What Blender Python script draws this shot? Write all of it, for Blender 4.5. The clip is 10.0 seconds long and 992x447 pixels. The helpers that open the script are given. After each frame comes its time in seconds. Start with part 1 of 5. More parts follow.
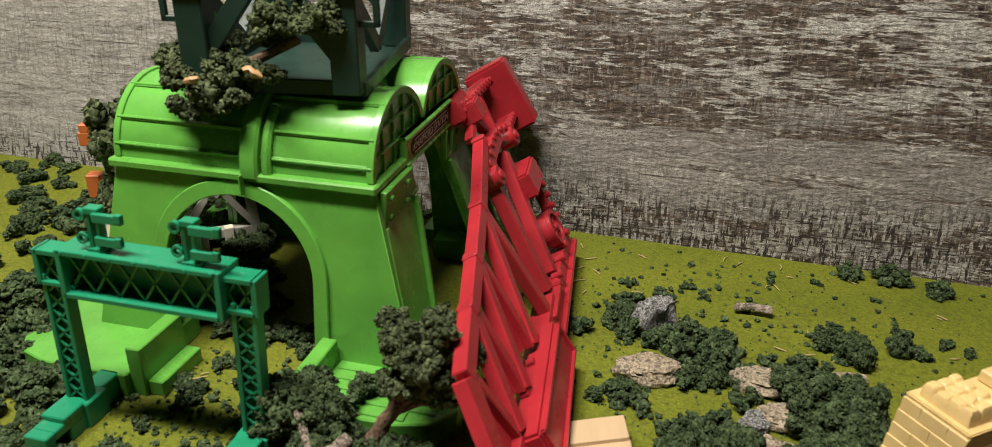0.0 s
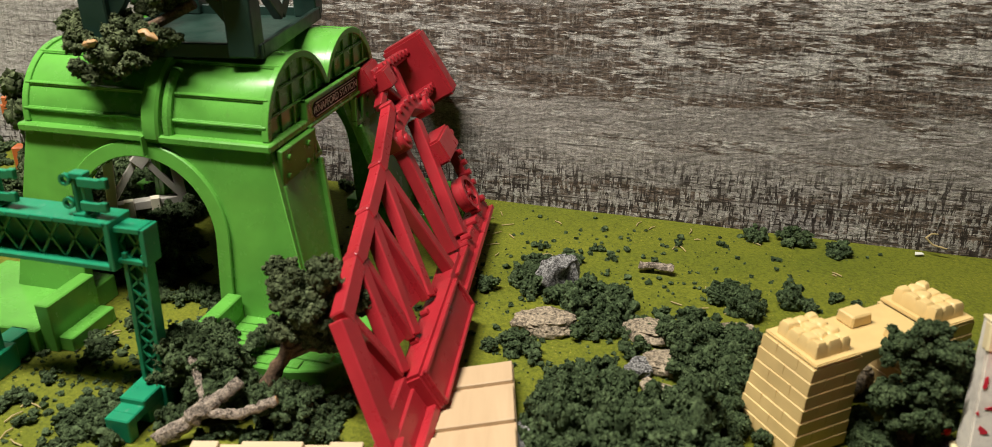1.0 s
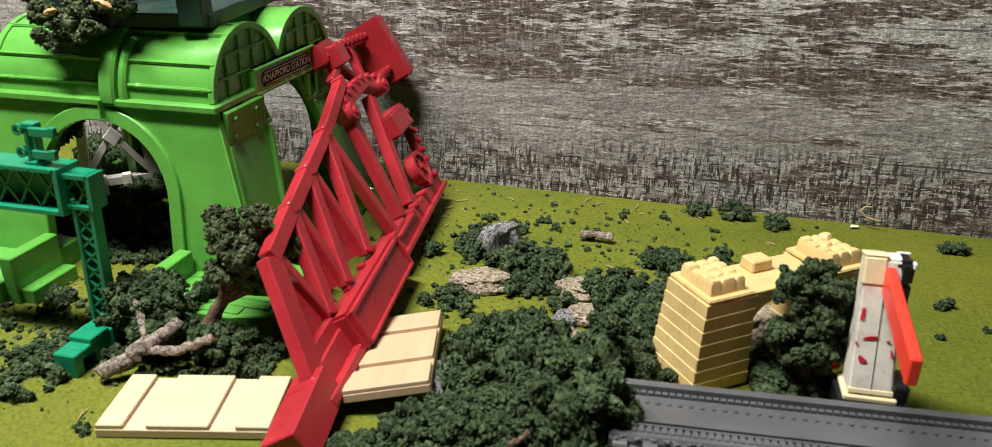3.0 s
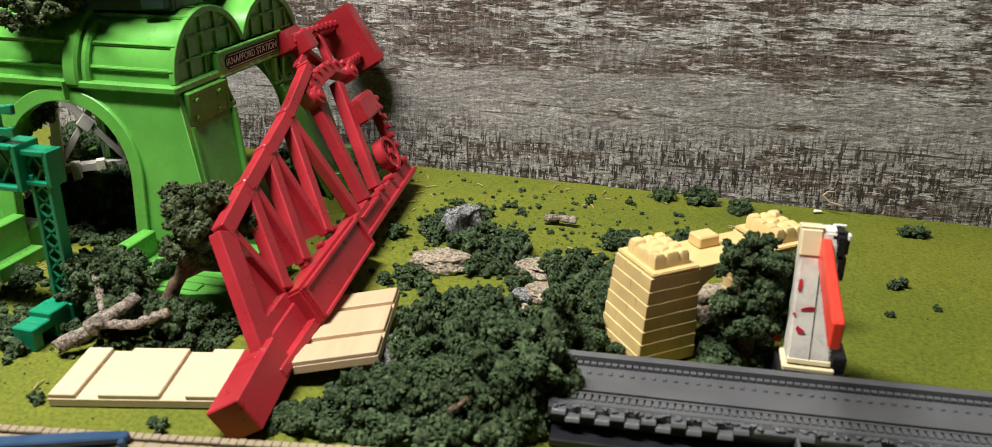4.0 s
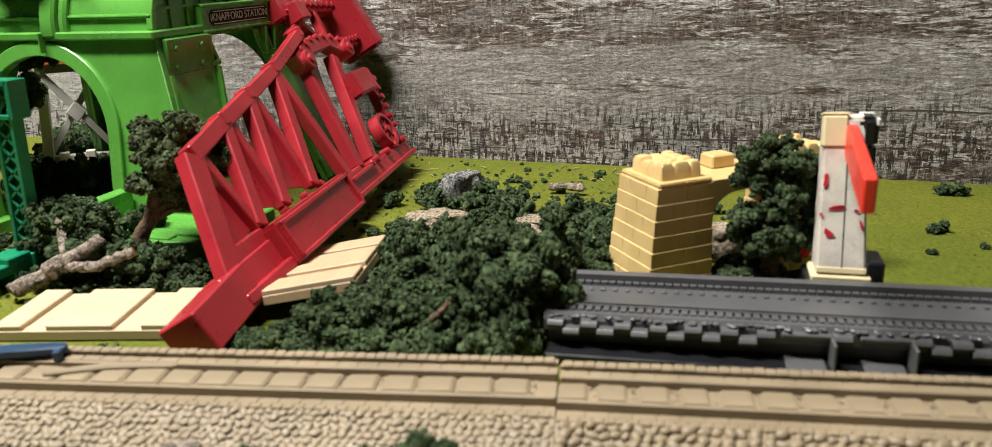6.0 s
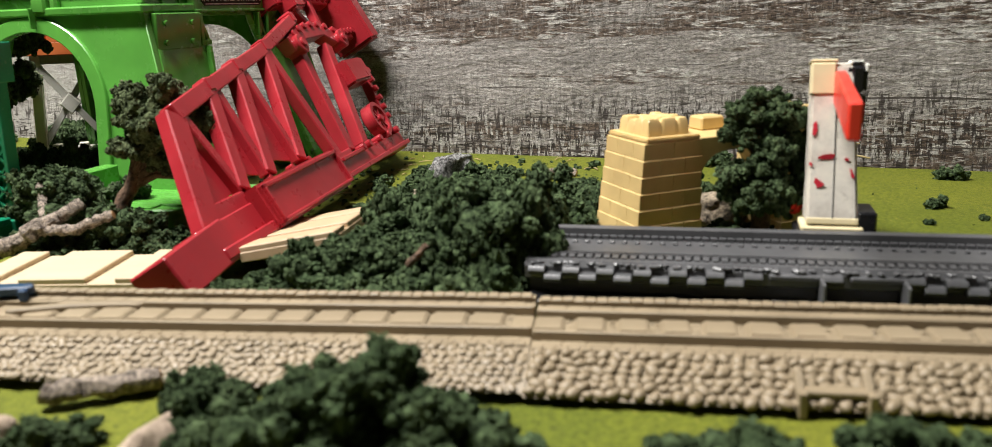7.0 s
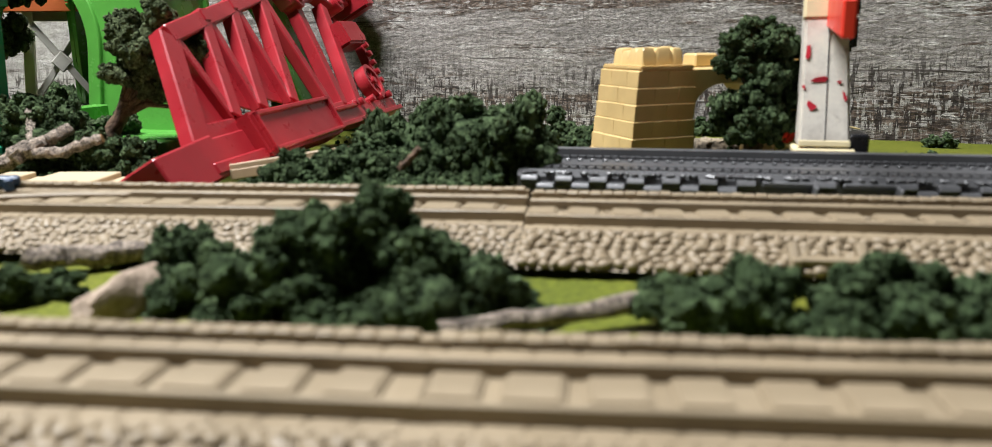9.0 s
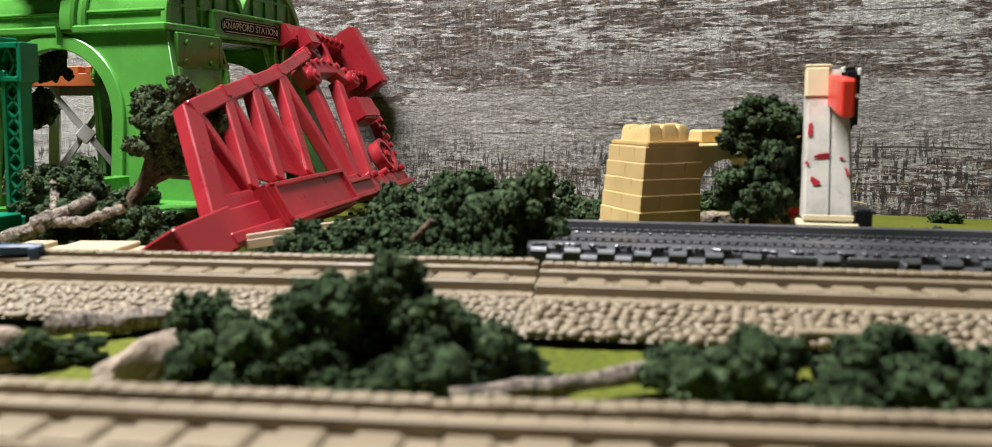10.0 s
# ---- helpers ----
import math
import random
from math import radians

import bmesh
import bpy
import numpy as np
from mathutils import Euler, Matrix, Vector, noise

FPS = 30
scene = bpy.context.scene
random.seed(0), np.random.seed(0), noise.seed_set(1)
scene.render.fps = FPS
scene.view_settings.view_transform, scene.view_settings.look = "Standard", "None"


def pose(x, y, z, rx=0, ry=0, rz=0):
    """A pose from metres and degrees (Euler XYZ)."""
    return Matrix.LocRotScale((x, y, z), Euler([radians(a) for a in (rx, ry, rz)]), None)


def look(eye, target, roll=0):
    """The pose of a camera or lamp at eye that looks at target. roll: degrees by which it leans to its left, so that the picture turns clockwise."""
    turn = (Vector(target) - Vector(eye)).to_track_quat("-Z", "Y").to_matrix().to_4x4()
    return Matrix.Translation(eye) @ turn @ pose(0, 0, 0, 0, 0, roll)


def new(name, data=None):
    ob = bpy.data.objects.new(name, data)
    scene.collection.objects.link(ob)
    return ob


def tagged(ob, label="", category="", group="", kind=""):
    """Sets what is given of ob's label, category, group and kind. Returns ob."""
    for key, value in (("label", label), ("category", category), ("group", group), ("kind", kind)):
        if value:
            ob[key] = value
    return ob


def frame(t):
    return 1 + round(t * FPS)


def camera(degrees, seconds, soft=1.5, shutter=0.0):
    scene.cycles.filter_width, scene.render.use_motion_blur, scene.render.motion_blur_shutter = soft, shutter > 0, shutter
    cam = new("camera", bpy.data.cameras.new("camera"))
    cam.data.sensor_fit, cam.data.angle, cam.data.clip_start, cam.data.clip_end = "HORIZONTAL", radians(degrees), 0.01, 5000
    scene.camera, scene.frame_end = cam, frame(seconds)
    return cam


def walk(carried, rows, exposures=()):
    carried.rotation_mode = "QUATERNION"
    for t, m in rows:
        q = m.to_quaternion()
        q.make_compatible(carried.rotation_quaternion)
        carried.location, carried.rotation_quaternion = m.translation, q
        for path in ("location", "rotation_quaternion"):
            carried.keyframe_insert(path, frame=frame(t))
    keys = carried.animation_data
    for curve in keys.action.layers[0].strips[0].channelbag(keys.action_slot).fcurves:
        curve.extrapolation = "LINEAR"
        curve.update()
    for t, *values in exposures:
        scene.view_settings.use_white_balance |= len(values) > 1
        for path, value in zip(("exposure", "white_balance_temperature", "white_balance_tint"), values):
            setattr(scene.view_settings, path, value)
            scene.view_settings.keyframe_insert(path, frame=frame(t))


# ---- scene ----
cam = camera(62.5, 10.0, 0.65)
cam.data.dof.use_dof, cam.data.dof.focus_distance, cam.data.dof.aperture_fstop = True, 0.80, 11.0
PATH = [
    (0, (0.027, 0.019, 0.354), (-0.436, 1.768, -0.499), 0.4),
    (0.5, (0.059, 0.009, 0.348), (-0.381, 1.764, -0.505), 0.3),
    (1, (0.099, 0.002, 0.339), (-0.334, 1.756, -0.52), 0.2),
    (1.5, (0.123, -0.013, 0.33), (-0.343, 1.729, -0.537), -0.5),
    (2, (0.157, -0.024, 0.327), (-0.318, 1.724, -0.519), -0.6),
    (3.3, (0.18, -0.039, 0.306), (-0.297, 1.731, -0.495), 0.0),
    (3.5, (0.191, -0.043, 0.304), (-0.292, 1.726, -0.494), 0.0),
    (4, (0.208, -0.039, 0.298), (-0.273, 1.73, -0.503), -0.2),
    (4.5, (0.22, -0.032, 0.274), (-0.269, 1.728, -0.543), -0.4),
    (5, (0.217, -0.026, 0.237), (-0.312, 1.742, -0.535), -1.4),
    (5.5, (0.22, -0.023, 0.203), (-0.316, 1.779, -0.479), -1.6),
    (5.7, (0.222, -0.025, 0.197), (-0.327, 1.785, -0.454), -2.1),
    (6.8, (0.234, -0.024, 0.149), (-0.345, 1.819, -0.369), -1.8),
    (7, (0.237, -0.025, 0.139), (-0.347, 1.818, -0.371), -2.1),
    (7.5, (0.232, -0.026, 0.121), (-0.349, 1.824, -0.368), -2.2),
    (8, (0.233, -0.028, 0.102), (-0.298, 1.837, -0.386), -1.0),
    (8.5, (0.23, -0.031, 0.089), (-0.299, 1.834, -0.401), -0.5),
    (9, (0.237, -0.037, 0.084), (-0.322, 1.83, -0.364), -0.6),
    (9.5, (0.238, -0.042, 0.084), (-0.344, 1.837, -0.275), -0.4),
    (10, (0.239, -0.045, 0.085), (-0.35, 1.846, -0.189), -0.3),
]
walk(cam, [(t, look(eye, target, roll)) for t, eye, target, roll in PATH], [(0, -0.32, 7000, 10), (1, -0.27, 6950, 10), (2, -0.07, 6550, 10), (4, 0.04, 6400, 10), (5.5, 0.06, 6550, 10), (7, 0.22, 6450, 11), (8.5, 0.24, 6050, 11), (10, 0.24, 6100, 11)])


# ---- light, world, exposure ----
world = bpy.data.worlds.new("room_air")
scene.world = world
world.use_nodes = True
world.node_tree.nodes["Background"].inputs[0].default_value = (1.0, 0.98, 0.96, 1)
world.node_tree.nodes["Background"].inputs[1].default_value = 0.22
lamp_data = bpy.data.lights.new("ceiling_lamp", "AREA")
lamp_data.shape, lamp_data.size, lamp_data.energy, lamp_data.color = "RECTANGLE", 0.80, 58.0, (1.0, 0.975, 0.93)
lamp_data.size_y = 0.11
lamp = new("ceiling_lamp_light", lamp_data)
lamp.matrix_world = look((-0.42, 0.17, 1.42), (-0.37, 0.50, 0.0))


# ---- materials ----
def material(name):
    m = bpy.data.materials.new(name)
    m.use_nodes = True
    return m, m.node_tree.nodes, m.node_tree.links, m.node_tree.nodes["Principled BSDF"]


def coords(N, L, scale=(1, 1, 1), kind="Object"):
    tc, mp = N.new("ShaderNodeTexCoord"), N.new("ShaderNodeMapping")
    mp.inputs["Scale"].default_value = scale
    L.new(tc.outputs[kind], mp.inputs[0])
    return mp.outputs[0]


def noise_node(N, L, vec, scale, detail=4.0, rough=0.6):
    n = N.new("ShaderNodeTexNoise")
    n.inputs["Scale"].default_value, n.inputs["Detail"].default_value, n.inputs["Roughness"].default_value = scale, detail, rough
    L.new(vec, n.inputs["Vector"])
    return n.outputs["Fac"]


def ramp(N, L, fac, stops):
    r = N.new("ShaderNodeValToRGB")
    while len(r.color_ramp.elements) < len(stops):
        r.color_ramp.elements.new(0.5)
    for e, (p, c) in zip(r.color_ramp.elements, stops):
        e.position, e.color = p, (*c, 1) if len(c) == 3 else c
    L.new(fac, r.inputs[0])
    return r.outputs[0]


def mixed(N, L, fac, a, b, mode="MIX"):
    m = N.new("ShaderNodeMix")
    m.data_type, m.blend_type = "RGBA", mode
    for v, s in ((fac, m.inputs[0]), (a, m.inputs[6]), (b, m.inputs[7])):
        if isinstance(v, (int, float)):
            s.default_value = v
        elif isinstance(v, tuple):
            s.default_value = (*v, 1)
        else:
            L.new(v, s)
    return m.outputs[2]


def bump(N, L, P, height, strength, distance):
    b = N.new("ShaderNodeBump")
    b.inputs["Strength"].default_value, b.inputs["Distance"].default_value = strength, distance
    L.new(height, b.inputs["Height"])
    L.new(b.outputs[0], P.inputs["Normal"])


def plastic(name, col, rough=0.33, vary=0.12, dirt=(0.10, 0.08, 0.05), dirt_amount=0.25, spec=0.5):
    """Moulded plastic with a faint mottling, dust in patches and fine surface ripple."""
    m, N, L, P = material(name)
    v = coords(N, L)
    big, fine = noise_node(N, L, v, 28, 3), noise_node(N, L, v, 420, 3, 0.7)
    base = mixed(N, L, ramp(N, L, big, [(0.35, (0, 0, 0)), (0.7, (1, 1, 1))]), tuple(c * (1 - vary) for c in col), tuple(min(1, c * (1 + vary)) for c in col))
    specks = ramp(N, L, noise_node(N, L, v, 160, 5, 0.75), [(0.60, (0, 0, 0)), (0.78, (dirt_amount,) * 3)])
    L.new(mixed(N, L, specks, base, dirt), P.inputs["Base Color"])
    L.new(ramp(N, L, noise_node(N, L, v, 60, 4), [(0.3, (rough * 0.8,) * 3), (0.75, (min(1, rough * 1.35),) * 3)]), P.inputs["Roughness"])
    P.inputs["Specular IOR Level"].default_value = spec
    bump(N, L, P, fine, 0.05, 0.0003)
    return m


GREEN = plastic("green_plastic", (0.097, 0.322, 0.050), 0.24, spec=0.6)
DKGREEN = plastic("dark_green_plastic", (0.006, 0.027, 0.019), 0.46)
TEAL = plastic("teal_plastic", (0.006, 0.205, 0.102), 0.33, dirt=(0.42, 0.52, 0.46), dirt_amount=0.30)
RED = plastic("red_plastic", (0.345, 0.0195, 0.028), 0.31, dirt_amount=0.15)
YELLOW = plastic("yellow_plastic", (0.64, 0.46, 0.195), 0.45, dirt_amount=0.12)
CREAM = plastic("cream_plastic", (0.70, 0.60, 0.36), 0.5, dirt_amount=0.3)
ORANGE = plastic("orange_plastic", (0.46, 0.115, 0.03), 0.42)
ARMRED = plastic("arm_red_plastic", (0.82, 0.045, 0.025), 0.35, dirt_amount=0.05)
BLACK = plastic("black_plastic", (0.010, 0.010, 0.012), 0.3)
PLATE = plastic("matt_black_print", (0.012, 0.012, 0.012), 0.65, spec=0.2)
GREY = plastic("grey_plastic", (0.086, 0.087, 0.090), 0.38, dirt=(0.14, 0.12, 0.10), dirt_amount=0.22, spec=0.65)
TAN = plastic("tan_plastic", (0.262, 0.206, 0.130), 0.5, dirt=(0.16, 0.11, 0.07), dirt_amount=0.3)
BRACE_SHADED_LEG = plastic("grey_brace_shaded_leg_plastic", (0.46, 0.44, 0.39), 0.5, dirt_amount=0.35)
BLUE = plastic("blue_plastic", (0.013, 0.045, 0.105), 0.4)
PALE = plastic("pale_grey_plastic", (0.76, 0.71, 0.56), 0.5, dirt_amount=0.35)
WHITE = plastic("white_print", (0.72, 0.72, 0.64), 0.5, dirt_amount=0.1)
PAINT = plastic("red_paint", (0.55, 0.02, 0.04), 0.5, dirt_amount=0.2)


def worn_white():
    m, N, L, P = material("worn_white_plastic")
    v = coords(N, L)
    a = ramp(N, L, noise_node(N, L, v, 45, 5, 0.7), [(0.33, (0.48, 0.44, 0.38)), (0.52, (0.66, 0.62, 0.54)), (0.72, (0.76, 0.71, 0.59))])
    s = ramp(N, L, noise_node(N, L, v, 170, 4, 0.7), [(0.58, (0, 0, 0)), (0.75, (0.5, 0.5, 0.5))])
    L.new(mixed(N, L, s, a, (0.16, 0.13, 0.10)), P.inputs["Base Color"])
    P.inputs["Roughness"].default_value = 0.5
    bump(N, L, P, noise_node(N, L, v, 300, 4), 0.2, 0.0005)
    return m


def foam(name, dark, light):
    """Coloured foam crumb: dark pores, brighter crumbs, lump shading painted as mottling, very rough."""
    m, N, L, P = material(name)
    v = coords(N, L)
    geo = N.new("ShaderNodeNewGeometry")
    a = ramp(N, L, noise_node(N, L, v, 300, 4, 0.7), [(0.36, dark), (0.64, light)])
    b = mixed(N, L, 0.24, a, ramp(N, L, geo.outputs["Random Per Island"], [(0.0, dark), (0.75, light), (1.0, tuple(c * 1.5 for c in light))]))
    # coarse noise paints shading over the lumps
    c = mixed(N, L, 1.0, b, ramp(N, L, noise_node(N, L, v, 70, 3, 0.5), [(0.35, (0.72, 0.75, 0.70)), (0.65, (1.25, 1.2, 1.15))]), "MULTIPLY")
    L.new(c, P.inputs["Base Color"])
    P.inputs["Roughness"].default_value = 0.95
    P.inputs["Specular IOR Level"].default_value = 0.08
    bump(N, L, P, noise_node(N, L, v, 700, 4, 0.8), 0.9, 0.0012)
    return m


def ground_paint():
    m, N, L, P = material("flocked_ground")
    v = coords(N, L)
    a = ramp(N, L, noise_node(N, L, v, 7, 4), [(0.35, (0.108, 0.130, 0.008)), (0.6, (0.145, 0.160, 0.011)), (0.8, (0.190, 0.188, 0.020))])
    f = ramp(N, L, noise_node(N, L, v, 330, 4, 0.8), [(0.35, (0.35, 0.40, 0.25)), (0.55, (1, 1, 1)), (0.75, (1.35, 1.3, 1.2))])
    c = mixed(N, L, 0.75, a, f, "MULTIPLY")
    s = ramp(N, L, noise_node(N, L, v, 110, 5, 0.75), [(0.63, (0, 0, 0)), (0.74, (0.6, 0.6, 0.6))])
    c = mixed(N, L, s, c, (0.035, 0.045, 0.012))
    y = ramp(N, L, noise_node(N, L, v, 520, 3, 0.7), [(0.62, (0, 0, 0)), (0.68, (0.8, 0.8, 0.8))])
    y = mixed(N, L, 1.0, y, ramp(N, L, noise_node(N, L, v, 16, 4, 0.6), [(0.46, (0.1, 0.1, 0.1)), (0.62, (1, 1, 1))]), "MULTIPLY")
    c = mixed(N, L, y, c, (0.40, 0.34, 0.07))
    L.new(c, P.inputs["Base Color"])
    P.inputs["Roughness"].default_value = 0.8
    P.inputs["Specular IOR Level"].default_value = 0.3
    bump(N, L, P, noise_node(N, L, v, 420, 5, 0.8), 0.5, 0.0012)
    return m


def weathered_print():
    """Embossed backdrop board printed like old painted wood: grey paint, brown bare bands, pale streaks, a woven hatch along the foot."""
    m, N, L, P = material("weathered_wood_print")
    sep = N.new("ShaderNodeSeparateXYZ")
    L.new(coords(N, L), sep.inputs[0])
    px, pz = sep.outputs[0], sep.outputs[2]
    def grey(v):
        return (v, v, v)
    def field(x, z, detail=4, rough=0.6, warp=0.0):
        n = N.new("ShaderNodeTexNoise")
        n.inputs["Scale"].default_value, n.inputs["Detail"].default_value, n.inputs["Roughness"].default_value, n.inputs["Distortion"].default_value = 1.0, detail, rough, warp
        L.new(coords(N, L, (x, 1, z)), n.inputs["Vector"])
        return n.outputs["Fac"]
    def calc(op, a, b):
        n = N.new("ShaderNodeMath")
        n.operation = op
        for v, k in ((a, 0), (b, 1)):
            if isinstance(v, (int, float)):
                n.inputs[k].default_value = v
            else:
                L.new(v, n.inputs[k])
        return n.outputs[0]
    def total(*terms):
        """A weighted sum: pairs of (field, weight)."""
        out = 0.0
        for f, k in terms:
            out = calc("ADD", calc("MULTIPLY", f, k), out)
        return out
    def edge(f, lo, hi, top=1.0):
        return ramp(N, L, f, [(lo, grey(0)), (hi, grey(top))])
    def times(a, b):
        return mixed(N, L, 1.0, a, b, "MULTIPLY")
    broad, patch = field(3.2, 15, 4, 0.55), field(9, 30, 4, 0.6, 0.6)
    long_streak, short_streak = field(7, 60, 5, 0.65, 0.4), field(34, 190, 4, 0.68, 0.5)
    fleck = field(120, 330, 4, 0.7, 0.6)
    height = total((pz, 1.0), (broad, 0.075), (patch, 0.030), (px, -0.012), (1.0, -0.050))
    # brown bare wood: in patches along the foot, and over the upper board
    bands = ramp(N, L, height, [(0.0, grey(0.47)), (0.050, grey(0.43)), (0.072, grey(0.32)), (0.112, grey(0.30)), (0.135, grey(0.49)), (0.18, grey(0.60)), (0.28, grey(0.57)), (0.45, grey(0.50))])
    bare = edge(total((bands, 1.0), (long_streak, 1.0), (short_streak, 0.45), (patch, 0.8), (px, 0.05), (1.0, -1.08)), 0.45, 0.54)
    paint = ramp(N, L, total((patch, 0.5), (short_streak, 0.3), (fleck, 0.3)), [(0.40, (0.172, 0.156, 0.141)), (0.54, (0.258, 0.236, 0.213)), (0.64, (0.345, 0.318, 0.288))])
    wood = ramp(N, L, total((short_streak, 0.45), (fleck, 0.55)), [(0.38, (0.016, 0.011, 0.008)), (0.47, (0.075, 0.052, 0.037)), (0.56, (0.135, 0.099, 0.074)), (0.65, (0.26, 0.215, 0.175))])
    c = mixed(N, L, bare, paint, wood)
    # pale paint: short streaks high on the board, and a few larger chipped patches
    up = ramp(N, L, height, [(0.085, grey(0.0)), (0.15, grey(0.10)), (0.22, grey(0.13)), (0.45, grey(0.10))])
    thin = field(48, 300, 3, 0.62, 0.5)
    pale = edge(total((thin, 0.75), (short_streak, 0.45), (patch, 0.60), (up, 1.0), (px, 0.10), (1.0, -0.515)), 0.53, 0.575)
    chips = times(edge(total((patch, 1.0), (short_streak, 0.35), (up, 1.0), (1.0, -0.30)), 0.545, 0.60, 0.9), edge(fleck, 0.36, 0.44))
    c = mixed(N, L, mixed(N, L, 1.0, pale, chips, "LIGHTEN"), c, ramp(N, L, fleck, [(0.35, (0.33, 0.312, 0.285)), (0.65, (0.52, 0.50, 0.46))]))
    # the colours turn paler towards the west end
    west = edge(total((px, -1.0), (patch, 0.35), (broad, 0.25), (1.0, -0.16)), 0.32, 0.50, 0.85)
    c = mixed(N, L, west, c, ramp(N, L, total((long_streak, 0.6), (short_streak, 0.4)), [(0.36, (0.11, 0.09, 0.073)), (0.43, (0.32, 0.303, 0.276)), (0.60, (0.47, 0.452, 0.412))]))
    # woven hatch of short upright and level strokes, strongest along the foot
    foot = ramp(N, L, height, [(0.035, grey(1.0)), (0.062, grey(0.88)), (0.085, grey(0.25)), (0.12, grey(0.15)), (0.17, grey(0.40)), (0.22, grey(0.25)), (0.4, grey(0.35))])
    foot = times(foot, edge(field(14, 26, 3, 0.6), 0.28, 0.44))
    upright = edge(field(270, 48, 3, 0.6, 0.3), 0.52, 0.56)
    level = edge(field(42, 340, 3, 0.6, 0.3), 0.545, 0.585)
    c = mixed(N, L, times(mixed(N, L, 1.0, upright, level, "LIGHTEN"), foot), c, (0.030, 0.022, 0.017))
    c = mixed(N, L, times(times(edge(field(250, 60, 3, 0.6), 0.52, 0.57, 0.85), foot), edge(field(20, 300, 3, 0.6), 0.42, 0.48)), c, (0.40, 0.383, 0.35))
    # contour ripples, emboss shading put into their colour and bump; long level cracks
    wave = calc("FRACT", calc("MULTIPLY", total((field(30, 95, 3, 0.55, 1.2), 0.8), (fleck, 0.2)), 21.0), 0.0)
    ripple = ramp(N, L, wave, [(0.0, grey(0.36)), (0.16, grey(0.80)), (0.45, grey(1.08)), (0.80, grey(1.32)), (0.92, grey(0.85)), (1.0, grey(0.36))])
    calm = ramp(N, L, total((broad, 0.6), (bands, 0.8)), [(0.44, grey(0.60)), (0.66, grey(1.0))])
    c = mixed(N, L, times(calm, ramp(N, L, west, [(0.0, grey(1)), (0.8, grey(0.5))])), c, times(c, ripple))
    grit = field(230, 560, 3, 0.7, 0.4)
    c = mixed(N, L, ramp(N, L, west, [(0.0, grey(0.9)), (0.8, grey(0.45))]), c, times(c, ramp(N, L, grit, [(0.38, grey(0.58)), (0.47, grey(0.93)), (0.55, grey(1.07)), (0.63, grey(1.36))])))
    crack = edge(total((field(5, 300, 3, 0.5, 0.2), 1.0), (patch, 0.25), (1.0, -0.12)), 0.665, 0.69, 0.85)
    c = mixed(N, L, crack, c, (0.040, 0.031, 0.025))
    L.new(c, P.inputs["Base Color"])
    L.new(ramp(N, L, fleck, [(0.35, grey(0.75)), (0.65, grey(0.52))]), P.inputs["Roughness"])
    P.inputs["Specular IOR Level"].default_value = 0.3
    bump(N, L, P, total((ripple, 0.55), (grit, 0.6), (short_streak, 0.4)), 0.8, 0.0012)
    return m


def pale_wood(name, a, b):
    m, N, L, P = material(name)
    g = noise_node(N, L, coords(N, L, (9, 120, 60)), 1.0, 5, 0.65)
    w = noise_node(N, L, coords(N, L, (4, 34, 20)), 1.0, 3, 0.5)
    c = mixed(N, L, w, ramp(N, L, g, [(0.3, a), (0.7, b)]), tuple((p + q) / 2 for p, q in zip(a, b)))
    L.new(c, P.inputs["Base Color"])
    P.inputs["Roughness"].default_value = 0.55
    bump(N, L, P, g, 0.15, 0.0004)
    return m


def bark(name, dark, light, s1=130, s2=420, lo=0.34, hi=0.62):
    m, N, L, P = material(name)
    v = coords(N, L)
    a = noise_node(N, L, v, s1, 6, 0.75)
    b = noise_node(N, L, v, s2, 4, 0.7)
    c = mixed(N, L, 0.45, ramp(N, L, a, [(lo, dark), (hi, light)]), ramp(N, L, b, [(lo + 0.02, dark), (hi + 0.04, tuple(min(1, x * 1.4) for x in light))]))
    L.new(c, P.inputs["Base Color"])
    P.inputs["Roughness"].default_value = 0.85
    bump(N, L, P, a, 1.0, 0.0025)
    return m


WORN = worn_white()
FOAM = foam("dark_foam_foliage", (0.005, 0.010, 0.005), (0.104, 0.152, 0.074))
FOAM2 = foam("olive_foam_foliage", (0.007, 0.010, 0.005), (0.132, 0.165, 0.086))
GROUND = ground_paint()
PRINT = weathered_print()
WOOD1 = pale_wood("pale_wood", (0.47, 0.365, 0.225), (0.58, 0.47, 0.315))
WOOD2 = pale_wood("tan_wood", (0.41, 0.285, 0.165), (0.53, 0.39, 0.24))
BARK = bark("grey_bark", (0.036, 0.027, 0.021), (0.50, 0.41, 0.325), 230, 640, 0.41, 0.62)
BARK2 = bark("brown_bark", (0.035, 0.02, 0.012), (0.22, 0.135, 0.08), 110, 420, 0.40, 0.62)
CUT = pale_wood("cut_wood", (0.26, 0.14, 0.055), (0.46, 0.28, 0.12))
STONE = bark("tan_stone", (0.035, 0.027, 0.018), (0.46, 0.375, 0.265), 170, 560, 0.41, 0.57)
STONE3 = bark("smooth_stone", (0.24, 0.18, 0.13), (0.44, 0.345, 0.26))
STONE2 = bark("grey_stone", (0.030, 0.029, 0.029), (0.46, 0.455, 0.44), 330, 700, 0.45, 0.60)
STRAW = pale_wood("straw", (0.30, 0.22, 0.09), (0.44, 0.35, 0.18))
FLOOR = pale_wood("dark_floor_wood", (0.05, 0.036, 0.026), (0.09, 0.066, 0.046))
ROOM, rn, rl, rp = material("room_plaster")
rp.inputs["Base Color"].default_value = (0.15, 0.14, 0.13, 1)
